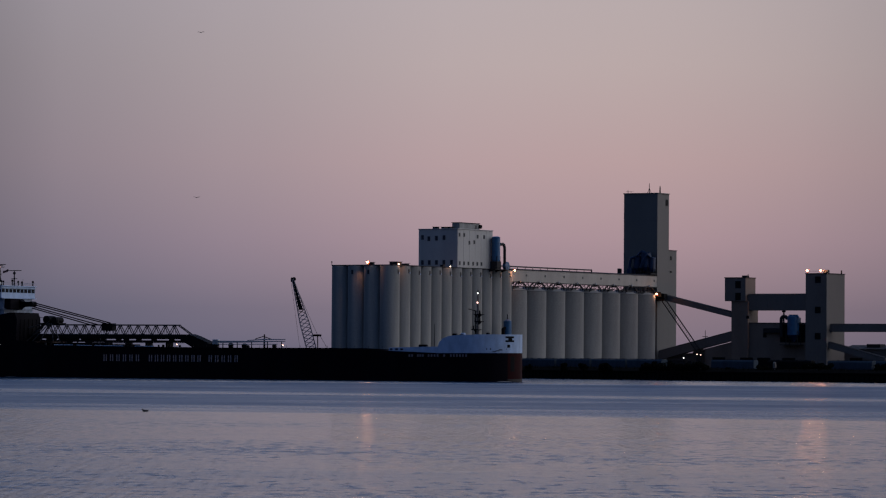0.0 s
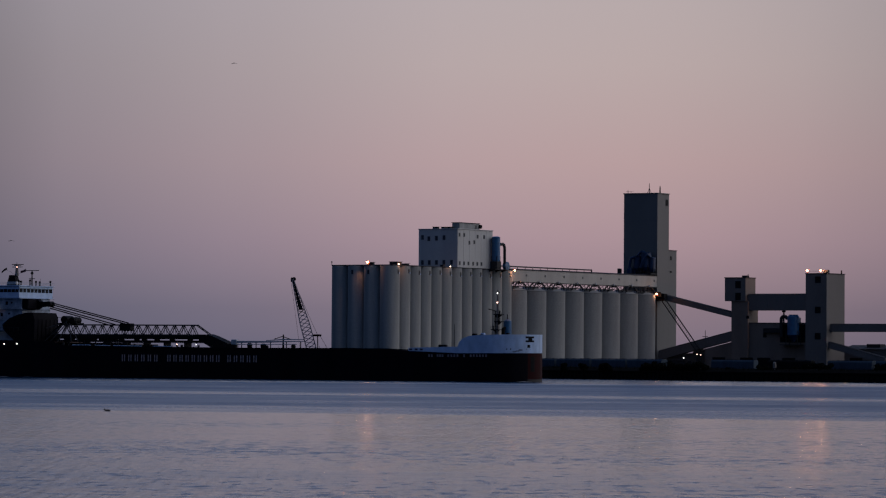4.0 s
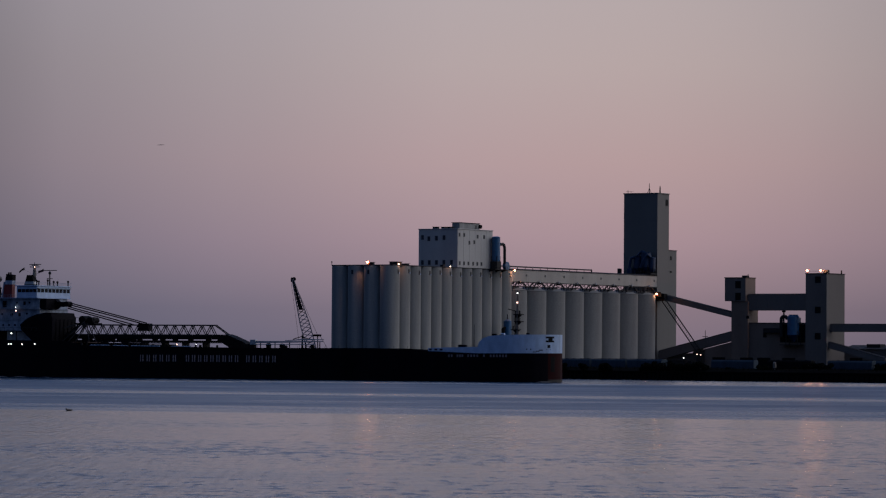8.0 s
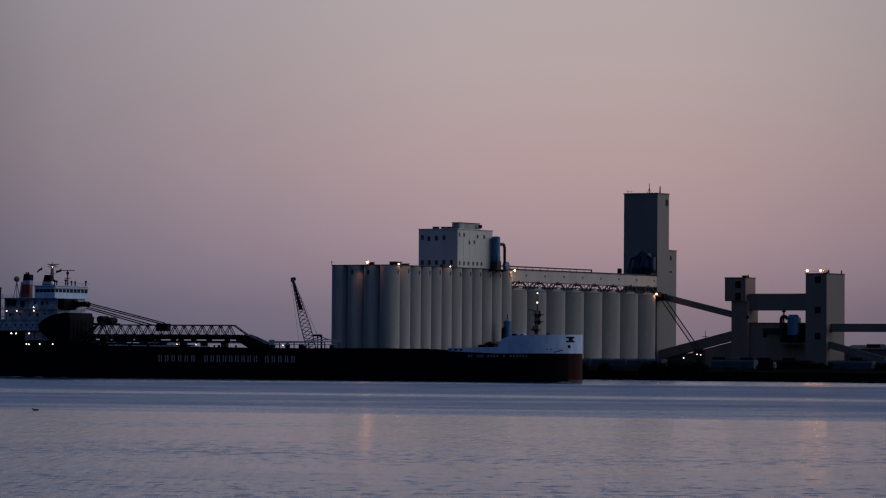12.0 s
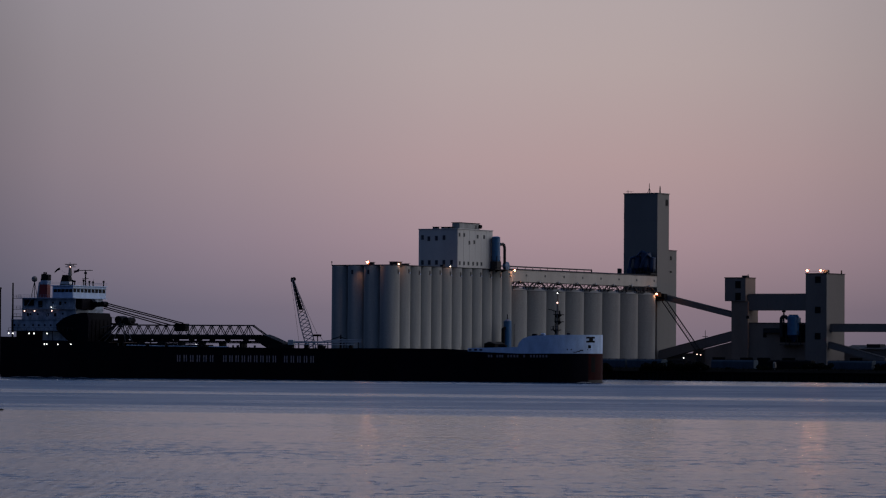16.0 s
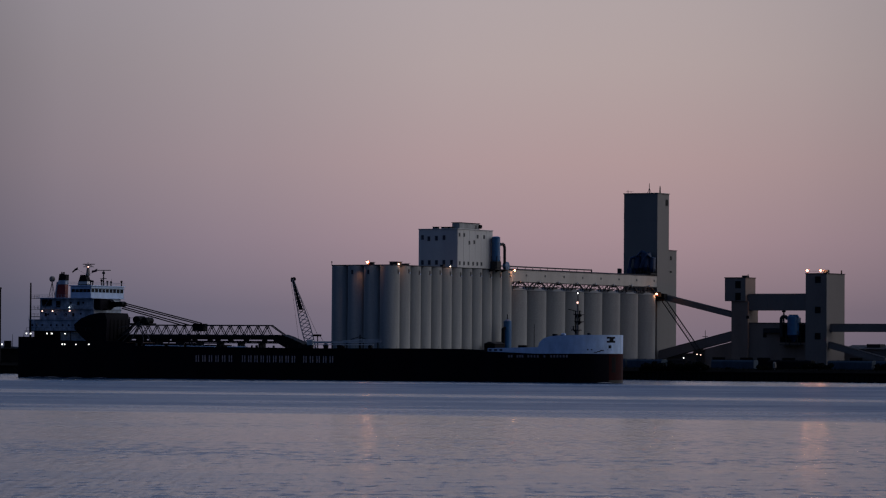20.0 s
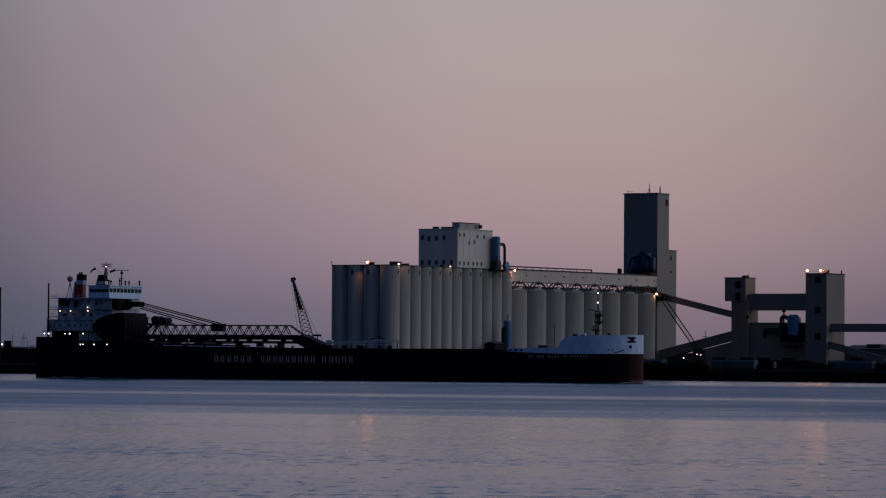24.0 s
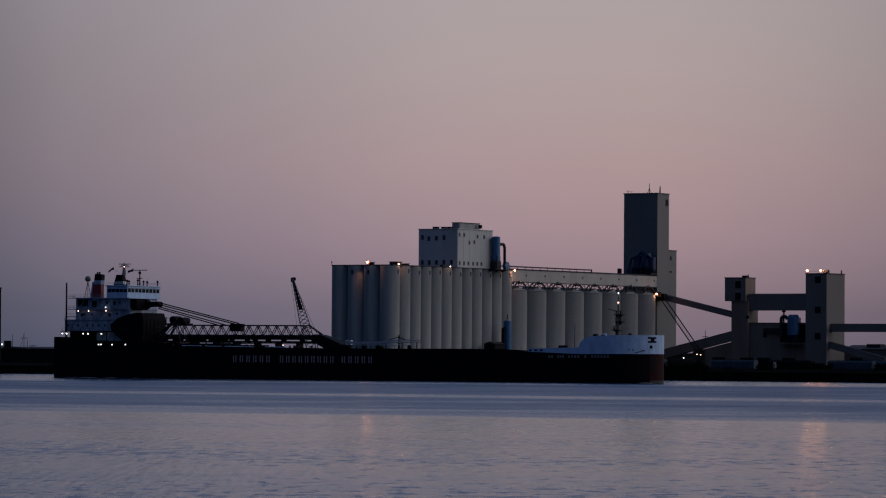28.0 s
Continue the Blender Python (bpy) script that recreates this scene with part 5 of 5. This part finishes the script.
part("mast_lamp", ball(B(), (207.15, -0.9, 26.1), 0.28, 8, 6), PINK, fm)
part("jackstaff", tube(B(), (194.9, -8, 9.0), (194.9, -8, 18.9), 0.14, 0.08, n=6), STEEL, ship)
for s, z, w in ((202.5, 15.2, 0.7), (191.0, 11.5, 1.4), (214.5, 15.5, 0.4), (205.0, 14.9, 0.6)):
    part("mooring_winch", boxed(s - w, s + w, -9.2, -7.8, z - 1.2 if z > 14 else 9.0, z + 0.6, bev=0.15), BLACK, ship)
part("vent_cowl", boxed(204.6, 206.0, -8.6, -7.4, 14.3, 16.0, bev=0.2), SHIPWHITE, ship, "white ventilator box")
# wash along the waterline at the stern and under the bow
for s0, s1, h in ((4, 12, 0.16), (10, 19, 0.24), (20, 27, 0.18), (31, 37, 0.12), (217.5, 221.5, 0.22)):
    bm = B()
    prev = None
    for k in range(9):
        s_ = s0 + (s1 - s0) * k / 8
        y_, e_ = -half(s_), math.sin(math.pi * k / 8)
        row = [bm.verts.new((s_, y_ - o * e_ - 0.02, z * e_ + 0.01 * n_)) for n_, (o, z) in enumerate(((0.0, h), (0.35, h * 0.9), (1.1, 0.02)))]
        if prev:
            for q in range(2):
                bm.faces.new((prev[q], prev[q + 1], row[q + 1], row[q]))
        prev = row
    part("wash", bm, FOAM, ship, "thin pale wash along the hull")

# ---------------------------------------------------------------- lattice crane behind the quay
crane = thing("crawler_crane", pose(-53, 1552, GROUND, 0, 0, 0), "dark crawler crane with a tall lattice boom", "crane")
for y in (-2.2, 2.2):
    trk = part("track", prism(B(), [(-3.2, 0.5), (-2.6, 0), (2.6, 0), (3.2, 0.5), (2.6, 1.1), (-2.6, 1.1)], y - 0.45, y + 0.45), RUBBER, crane)
part("cab", boxed(-0.5, 8.2, -1.9, 1.9, 1.2, 4.2, bev=0.15), BLACK, crane)
part("counterweight", boxed(8.0, 10.0, -1.8, 1.8, 1.3, 3.0, bev=0.15), BLACK, crane)
foot, tip = Vector((2.5, 0, 1.6)), Vector((-6.9, 0, 35.4))
axis = (tip - foot).normalized()
side = Vector((axis.z, 0, -axis.x))


def jib_width(k):
    return 1.85 * min(1, 0.5 + k * 3.0, 0.16 + (1 - k) * 1.6)


corners = []
for k in steps(0, 1, 22):
    c, w = foot.lerp(tip, k), jib_width(k)
    corners.append([c + side * (a * w) + Vector((0, b * 0.9, 0)) for a, b in ((-1, -1), (1, -1), (1, 1), (-1, 1))])
for q in range(4):
    bm = B()
    for r0, r1 in zip(corners, corners[1:]):
        tube(bm, r0[q], r1[q], 0.17, n=6)
    part("boom_chord", bm, CRANELACE if q < 2 else CRANEPAINT, crane)
for i, (r0, r1) in enumerate(zip(corners, corners[1:])):
    bm = B()
    for q in range(4):
        tube(bm, r0[q], r1[(q + 1) % 4], 0.14, n=5)
        tube(bm, r0[(q + 1) % 4], r1[q], 0.14, n=5)
    part("boom_lacing", bm, CRANELACE if i < 13 else STEEL, crane)
    if i >= 14:
        c0, c1 = (r0[0] + r0[1]) / 2, (r1[0] + r1[1]) / 2
        h0, h1 = (0.6 * jib_width(j / 22) for j in (i, i + 1))
        part("boom_web", prism(B(), [(c0.x - h0, c0.z), (c0.x + h0, c0.z), (c1.x + h1, c1.z), (c1.x - h1, c1.z)], -0.5, 0.5), STEEL, crane)
part("boom_head", boxed(tip.x - 0.8, tip.x + 0.8, -0.6, 0.6, tip.z - 1.2, tip.z + 0.6, bev=0.2), BLACK, crane)
part("sheave", tube(B(), (tip.x + 0.5, -0.7, tip.z), (tip.x + 0.5, 0.7, tip.z), 0.8, n=14), BLACK, crane)
part("pendant_line", tube(B(), tip, (3.3, 0, 12.8), 0.07, n=5), STEEL, crane)
part("hoist_line", tube(B(), tip - Vector((0.8, 0, 0)), (-3.6, 0.5, 6.0), 0.05, n=5), STEEL, crane)
part("gantry", tube(B(), (3.4, 0, 4.0), (3.2, 0, 13.2), 0.2, n=6), STEEL, crane)
part("bridle", boxed(1.5, 4.7, -0.5, 0.5, 12.6, 13.4, bev=0.1), BLACK, crane)
part("pendant_line", tube(B(), (4.2, 0, 12.8), (8.8, 0, 5.0), 0.07, n=5), STEEL, crane)

# ---------------------------------------------------------------- railway hopper cars on the quay
car = thing("hopper_car", SITE @ pose(0, 0, GROUND), "grey-blue covered railway hopper car", "railcar", "hopper cars on the quay siding")
CL = 19.2
body = part("body", prism(B(), [(-1.5, 1.2), (1.5, 1.2), (1.6, 2.0), (1.6, 3.9), (1.2, 4.45), (-1.2, 4.45), (-1.6, 3.9), (-1.6, 2.0)], -CL / 2 + 0.4, CL / 2 - 0.4, "x"), CARGREY, car)
part("roof_walk", boxed(-CL / 2 + 0.6, CL / 2 - 0.6, -0.4, 0.4, 4.55, 4.65), STEEL, car)
for k in range(4):
    part("roof_hatch", tube(B(), (-6 + 4 * k, 0.9, 4.35), (-6 + 4 * k, 0.9, 4.62), 0.45, n=10), STEEL, car)
for k in range(3):
    x = -5 + 5 * k
    part("hopper", tube(B(), (x, 0, 0.35), (x, 0, 1.25), 0.6, 2.0, n=4), CARGREY, car)
for k in range(11):
    part("side_rib", boxed(-7.5 + 1.5 * k - 0.05, -7.5 + 1.5 * k + 0.05, -1.68, -1.6, 1.9, 3.9), CARGREY, car)
for x in (-6.6, 6.6):
    bg = part("bogie", boxed(x - 1.2, x + 1.2, -1.0, 1.0, 0.45, 0.85, bev=0.06), BLACK, car)
    for dx in (-0.85, 0.85):
        for y in (-0.75, 0.75):
            part("wheel", tube(B(), (x + dx, y - 0.07, 0.45), (x + dx, y + 0.07, 0.45), 0.45, n=14), STEEL, bg)
for x in (-CL / 2 + 0.3, CL / 2 - 0.3):
    part("end_platform", boxed(x - 0.3, x + 0.3, -1.4, 1.4, 1.05, 1.2), STEEL, car)
    part("coupler", boxed(x - 0.25 + (0.2 if x > 0 else -0.2), x + 0.25 + (0.2 if x > 0 else -0.2), -0.15, 0.15, 0.85, 1.15), STEEL, car)
# the siding follows the quay's bend
run = [((6.0, 1551.0), (84.0, 1463.0), 6), ((98.0, 1440.0), (137.0, 1411.0), 2), ((139.0, 1402.0), (171.0, 1378.0), 2)]
placed = []
for (xa, ya), (xb, yb), n in run:
    d = Vector((xb - xa, yb - ya))
    ang = math.degrees(math.atan2(d.y, d.x))
    for k in range(n):
        q = (k + 0.5) / n
        placed.append(pose(xa + d.x * q, yb * q + ya * (1 - q), GROUND, 0, 0, ang))
car.matrix_basis = placed[0]
CARDARK = mat("sooty_black_car_paint", (0.006, 0.006, 0.007), 0.8, spec=0.03, vary=0.3, scale=0.4, streak=0.2)
for k, m in enumerate(placed[1:], 1):
    c = copy_thing(car, m)
    if k in (7,):
        tagged(c, "sooty black covered railway hopper car")
        for ch in c.children:
            if ch.name.split(".")[0] in ("body", "hopper", "side_rib"):
                ch.data = ch.data.copy()
                ch.data.materials[0] = CARDARK
vat = thing("small_tank", pose(119.8, 1402, GROUND), "small pale weathered tank beside the siding", "tank")
part("drum", tube(B(), (0, 0, 1.6), (0, 0, 3.6), 0.6, n=16), MASTGREY, vat)
part("cap", tube(B(), (0, 0, 3.6), (0, 0, 3.9), 0.6, 0.2, n=16), MASTGREY, vat)
for k in range(4):
    a = math.pi / 4 + k * math.pi / 2
    part("leg", tube(B(), (0.6 * math.cos(a), 0.6 * math.sin(a), 0), (0.6 * math.cos(a), 0.6 * math.sin(a), 1.7), 0.08, n=6), STEEL, vat)


# low shaggy bank between the quay and the siding
bank = []
for (xa, ya), (xb, yb) in zip(EDGE[2:9], EDGE[3:10]):
    d = Vector((xb - xa, yb - ya, 0))
    k = max(2, int(d.length / 4))
    nrm = Vector((-d.y, d.x, 0)).normalized()
    for q in range(k):
        bank.append((Vector((xa, ya, 0)) + d * (q / k), nrm))
bm = B()
rows = []
for i, (p, nrm) in enumerate(bank):
    top = 1.25 + 0.35 * noise.noise(Vector((i * 0.31, 0, 0))) + 0.25 * noise.noise(Vector((i * 1.3, 5, 0)))
    rows.append([bm.verts.new((p + nrm * o) + Vector((0, 0, GROUND + h))) for o, h in ((3.0, -0.2), (5.0, top * 0.8), (7.0, top), (9.0, top * 0.7), (11.5, -0.2))])
for r0, r1 in zip(rows, rows[1:]):
    for i in range(4):
        bm.faces.new((r0[i], r1[i], r1[i + 1], r0[i + 1]))
bmesh.ops.recalc_face_normals(bm, faces=bm.faces)
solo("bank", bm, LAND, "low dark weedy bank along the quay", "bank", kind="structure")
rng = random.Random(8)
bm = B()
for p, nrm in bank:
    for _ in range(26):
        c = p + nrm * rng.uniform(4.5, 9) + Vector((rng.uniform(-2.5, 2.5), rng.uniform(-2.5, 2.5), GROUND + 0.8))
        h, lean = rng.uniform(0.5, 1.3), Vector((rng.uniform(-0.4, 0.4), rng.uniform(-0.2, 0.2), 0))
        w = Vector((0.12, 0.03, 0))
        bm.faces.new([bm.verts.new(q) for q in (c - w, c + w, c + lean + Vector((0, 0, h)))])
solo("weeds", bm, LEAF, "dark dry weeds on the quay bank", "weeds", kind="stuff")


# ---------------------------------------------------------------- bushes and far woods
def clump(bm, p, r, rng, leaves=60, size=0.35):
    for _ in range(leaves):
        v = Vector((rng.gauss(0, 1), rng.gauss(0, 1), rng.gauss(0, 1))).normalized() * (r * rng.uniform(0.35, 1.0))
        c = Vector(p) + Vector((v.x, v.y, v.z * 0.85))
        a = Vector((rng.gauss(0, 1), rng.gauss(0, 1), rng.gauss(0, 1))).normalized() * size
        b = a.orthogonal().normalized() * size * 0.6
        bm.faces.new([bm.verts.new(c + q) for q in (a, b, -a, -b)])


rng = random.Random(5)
# shrubs at x 131 to 138.5 are added as dark filler beside the black car
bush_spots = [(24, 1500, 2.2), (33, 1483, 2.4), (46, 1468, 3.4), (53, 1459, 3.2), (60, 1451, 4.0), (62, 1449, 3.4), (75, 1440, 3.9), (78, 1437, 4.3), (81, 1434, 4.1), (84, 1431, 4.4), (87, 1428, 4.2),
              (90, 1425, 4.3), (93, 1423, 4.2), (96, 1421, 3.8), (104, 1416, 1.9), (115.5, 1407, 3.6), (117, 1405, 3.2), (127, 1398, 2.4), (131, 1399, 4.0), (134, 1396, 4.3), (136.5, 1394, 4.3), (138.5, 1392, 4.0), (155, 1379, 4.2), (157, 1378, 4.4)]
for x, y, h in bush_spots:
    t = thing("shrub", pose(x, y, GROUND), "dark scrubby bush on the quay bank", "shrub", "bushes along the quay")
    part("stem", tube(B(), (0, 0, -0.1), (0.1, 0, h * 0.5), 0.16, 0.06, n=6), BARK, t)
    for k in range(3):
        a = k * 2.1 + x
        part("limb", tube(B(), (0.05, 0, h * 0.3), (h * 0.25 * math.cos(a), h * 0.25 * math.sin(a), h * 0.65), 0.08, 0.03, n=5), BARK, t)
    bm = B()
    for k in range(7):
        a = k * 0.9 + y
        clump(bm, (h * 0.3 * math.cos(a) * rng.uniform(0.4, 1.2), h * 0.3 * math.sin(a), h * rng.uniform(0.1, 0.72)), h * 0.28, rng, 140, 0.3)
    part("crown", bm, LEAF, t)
bm = B()
for k in range(420):
    x, y = rng.uniform(-420, 420), rng.uniform(2500, 2950)
    h = rng.uniform(5, 8.5)
    for q in range(3):
        clump(bm, (x + rng.uniform(-4, 4), y, GROUND + h * rng.uniform(0.3, 0.75)), h * 0.35, rng, 16, 1.6)
    tube(bm, (x, y, GROUND), (x, y, GROUND + h * 0.5), 0.3, 0.15, n=4)
solo("far_woods", bm, LEAF, "dark line of distant trees on the shore", "woods", kind="stuff")

# ---------------------------------------------------------------- low dock at the far left
ls = thing("dock_shed", pose(-195, 1600, GROUND, 0, 0, -4), "long low dark dock shed with a flat roof", "shed")
part("wall", boxed(-60, 52, 0, 22, 0, 7.0, bev=0.06), BLACK, ls)
part("roof", prism(B(), [(-0.6, 7.0), (22.6, 7.0), (11, 7.7)], -60.6, 52.6, "x"), ROOFING, ls)
for k in range(14):
    part("bay_door", boxed(-56 + k * 7.6, -51.5 + k * 7.6, -0.08, 0.02, 0, 4.5), BLACK, ls)
# the light caught by this slope is put into a paler colour
part("lean_to_roof", prism(B(), [(13.5, 7.7), (17.0, 7.95), (25.5, 6.95), (25.5, 6.75), (13.5, 7.5)], -1.0, -0.3), CARGREY, ls, "lean-to roof coloured paler for the light its slope catches")
stack = thing("smoke_stack", pose(-181.5, 1590, GROUND), "tall dark steel chimney on the dock", "chimney")
part("shaft", tube(B(), (0, 0, 0), (0, 0, 31.5), 1.1, 0.95, n=16), BLACK, stack)
part("rim", tube(B(), (0, 0, 31.2), (0, 0, 31.9), 1.15, n=16), STEEL, stack)
hut = thing("dock_hut", pose(-178.3, 1596, 10.9), "small dark plant hut on the shed roof", "hut")
part("wall", boxed(-1.4, 1.4, -1.4, 1.4, -0.6, 2.4, bev=0.08), BLACK, hut)
part("lamp", ball(B(), (-2.2, -1.5, 0.9), 0.28), COOL, hut)
for x, h, cross in ((-176.9, 5.4, 0), (-172.2, 6.2, 1), (-170.8, 3.0, 0), (-168.5, 1.0, 1)):
    p_ = thing("light_pole", pose(x, 1601, 10.6), "thin dark mast on the far dock", "mast", "masts on the far dock")
    part("pole", tube(B(), (0, 0, -0.4), (0, 0, h), 0.14, 0.08, n=6), STEEL, p_)
    if cross:
        part("arm", boxed(-1.4, 1.6, -0.08, 0.08, h * 0.6, h * 0.6 + 0.2), STEEL, p_)
        part("stay", tube(B(), (-1.4, 0, 0), (0, 0, h * 0.9), 0.07, n=5), STEEL, p_)

# ---------------------------------------------------------------- things under the conveyors
for x, y, z, s, mt in ((19.0, 206, 8.3, 0.27, COOL), (26.6, 204, 9.8, 0.24, PINK), (28.4, 204, 9.6, 0.22, PINK)):
    lp = thing("yard_lamp", SITE @ pose(x, y, z), "lit yard lamp on a pole", "lamp", "yard lamps")
    part("pole", tube(B(), (0, 0, GROUND - z), (0, 0, -s), 0.1, n=6), STEEL, lp)
    part("lamp", ball(B(), (0, 0, 0), s), mt, lp)
for x, y, z, r, mt in ((-63.4, 1546.5, 12.1, 0.26, PINK), (-108.2, 1586, 12.3, 0.26, PINK), (-100.4, 1586, 12.2, 0.16, COOL)):
    lp = thing("yard_lamp", pose(x, y, z), "lit yard lamp on a pole", "lamp", "yard lamps")
    part("pole", tube(B(), (0, 0, GROUND - z), (0, 0, -r), 0.1, n=6), STEEL, lp)
    part("lamp", ball(B(), (0, 0, 0), r), mt, lp)
truck = thing("grain_truck", SITE @ pose(17, 206, GROUND, 0, 0, 8), "pale grain truck parked under the conveyor", "truck")
part("trailer", prism(B(), [(-7, 1.4), (3.5, 1.4), (3.2, 4.0), (-6.6, 4.0)], -1.3, 1.3), STEEL, truck)
part("cab", prism(B(), [(4, 0.7), (7.2, 0.7), (7.2, 2.0), (6.2, 2.3), (5.8, 3.6), (4, 3.6)], -1.2, 1.2), STEEL, truck)
part("windscreen", prism(B(), [(6.3, 2.4), (6.42, 2.4), (6.02, 3.4), (5.92, 3.4)], -1.05, 1.05), WINDOW, truck)
for x in (-6, -4.7, 3.0, 6.3):
    for y in (-1.15, 1.15):
        part("wheel", tube(B(), (x, y - 0.18, 0.52), (x, y + 0.18, 0.52), 0.52, n=16), RUBBER, truck)
fp = thing("radio_mast", pose(142, 2100, GROUND), "thin distant radio mast", "mast")
part("pole", tube(B(), (0, 0, 0), (0, 0, 20), 0.3, 0.15, n=6), STEEL, fp)
part("crossarm", boxed(-1.5, 1.5, -0.1, 0.1, 16.5, 16.8), STEEL, fp)
fb = thing("far_building", SITE @ pose(330, 690, GROUND), "low distant flat-roofed building", "building")
part("wall", boxed(-25, 30, 0, 18, 0, 16, bev=0.1), BRICKSHED, fb)
part("roof", boxed(-25.5, 30.5, -0.5, 18.5, 16, 16.8), ROOFING, fb)
part("plant_room", boxed(0, 9, 4, 12, 16.8, 20), BRICKSHED, fb)


# ---------------------------------------------------------------- duck and gulls
duck = thing("duck", pose(-43, 568, 0), "dark duck swimming on the calm water", "duck")
part("body", ball(B(), (0, 0, 0.08), 0.42, 14, 9, (1.0, 0.5, 0.42)), FEATHER, duck)
part("neck", tube(B(), (-0.3, 0, 0.13), (-0.4, 0, 0.24), 0.09, 0.08, n=8), FEATHER, duck)
part("head", ball(B(), (-0.43, 0, 0.27), 0.11, 10, 7), FEATHER, duck)
part("bill", tube(B(), (-0.5, 0, 0.26), (-0.64, 0, 0.24), 0.04, 0.02, n=6), STEEL, duck)
part("tail", prism(B(), [(0.34, 0.1), (0.56, 0.24), (0.36, 0.2)], -0.07, 0.07), FEATHER, duck)


def gull(label):
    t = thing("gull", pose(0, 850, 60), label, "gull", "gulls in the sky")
    part("body", ball(B(), (0, 0, 0), 0.2, 12, 8, (1.0, 0.4, 0.4)), PLUMAGE, t)
    part("tail", prism(B(), [(-0.18, -0.05), (-0.34, -0.09), (-0.34, 0.09), (-0.18, 0.05)], -0.01, 0.02, "z"), FEATHER, t)
    wings = []
    for s in (-1, 1):
        w = part("wing", prism(B(), [(0.12, 0), (0.15, s * 0.36), (0.03, s * 0.82), (-0.07, s * 0.76), (-0.1, s * 0.3), (-0.12, 0)], -0.015, 0.015, "z"), PLUMAGE, t)
        wings.append((w, s))
    return t, wings


gull_a = gull("dark gull gliding high in the sky")
gull_b = gull("small dark gull gliding low in the sky")


# ---------------------------------------------------------------- what moves
def motions():
    # ripples and wind bands drift slowly towards the near shore
    walk(water, [(t, pose(8.4 - 0.6 * t, 3.5 - 0.25 * t, 0)) for t in (0.0, 7.0, 14.0, 21.0, 28.0)])
    walk(ship, [(t, ship_pose(t)) for t in (0.0, 4.0, 8.0, 12.0, 16.0, 20.0, 24.0, 28.0)])
    walk(duck, [(t, pose(x, 566, 0)) for t, x in DUCK])
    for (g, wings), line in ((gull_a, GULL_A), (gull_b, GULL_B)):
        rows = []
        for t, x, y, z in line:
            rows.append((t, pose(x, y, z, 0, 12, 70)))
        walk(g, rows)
        for w, s in wings:
            beat = []
            for k in range(57):
                t = k * 0.5
                beat.append((t, pose(0, 0, 0.02, s * (12 + 26 * math.sin(k * 2.2)), 0, 0)))
            walk(w, beat)


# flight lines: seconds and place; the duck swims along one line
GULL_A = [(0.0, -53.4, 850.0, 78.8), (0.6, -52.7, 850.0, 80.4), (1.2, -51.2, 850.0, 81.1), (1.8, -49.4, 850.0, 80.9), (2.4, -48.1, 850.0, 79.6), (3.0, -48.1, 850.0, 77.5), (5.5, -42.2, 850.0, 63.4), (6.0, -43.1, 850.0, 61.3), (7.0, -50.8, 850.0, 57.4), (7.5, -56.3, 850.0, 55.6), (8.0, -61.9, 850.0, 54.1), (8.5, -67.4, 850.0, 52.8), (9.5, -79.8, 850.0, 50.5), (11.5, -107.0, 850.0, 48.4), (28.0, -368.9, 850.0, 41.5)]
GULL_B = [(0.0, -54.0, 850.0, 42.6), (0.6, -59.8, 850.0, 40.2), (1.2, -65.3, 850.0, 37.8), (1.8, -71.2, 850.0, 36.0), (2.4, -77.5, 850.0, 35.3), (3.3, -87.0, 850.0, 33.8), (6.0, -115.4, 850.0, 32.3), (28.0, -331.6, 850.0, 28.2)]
DUCK = [(0.0, -43.1), (3.0, -47.2), (8.0, -54.2), (11.0, -57.8), (15.0, -62.9), (20.0, -69.2), (28.0, -79.9)]
motions()
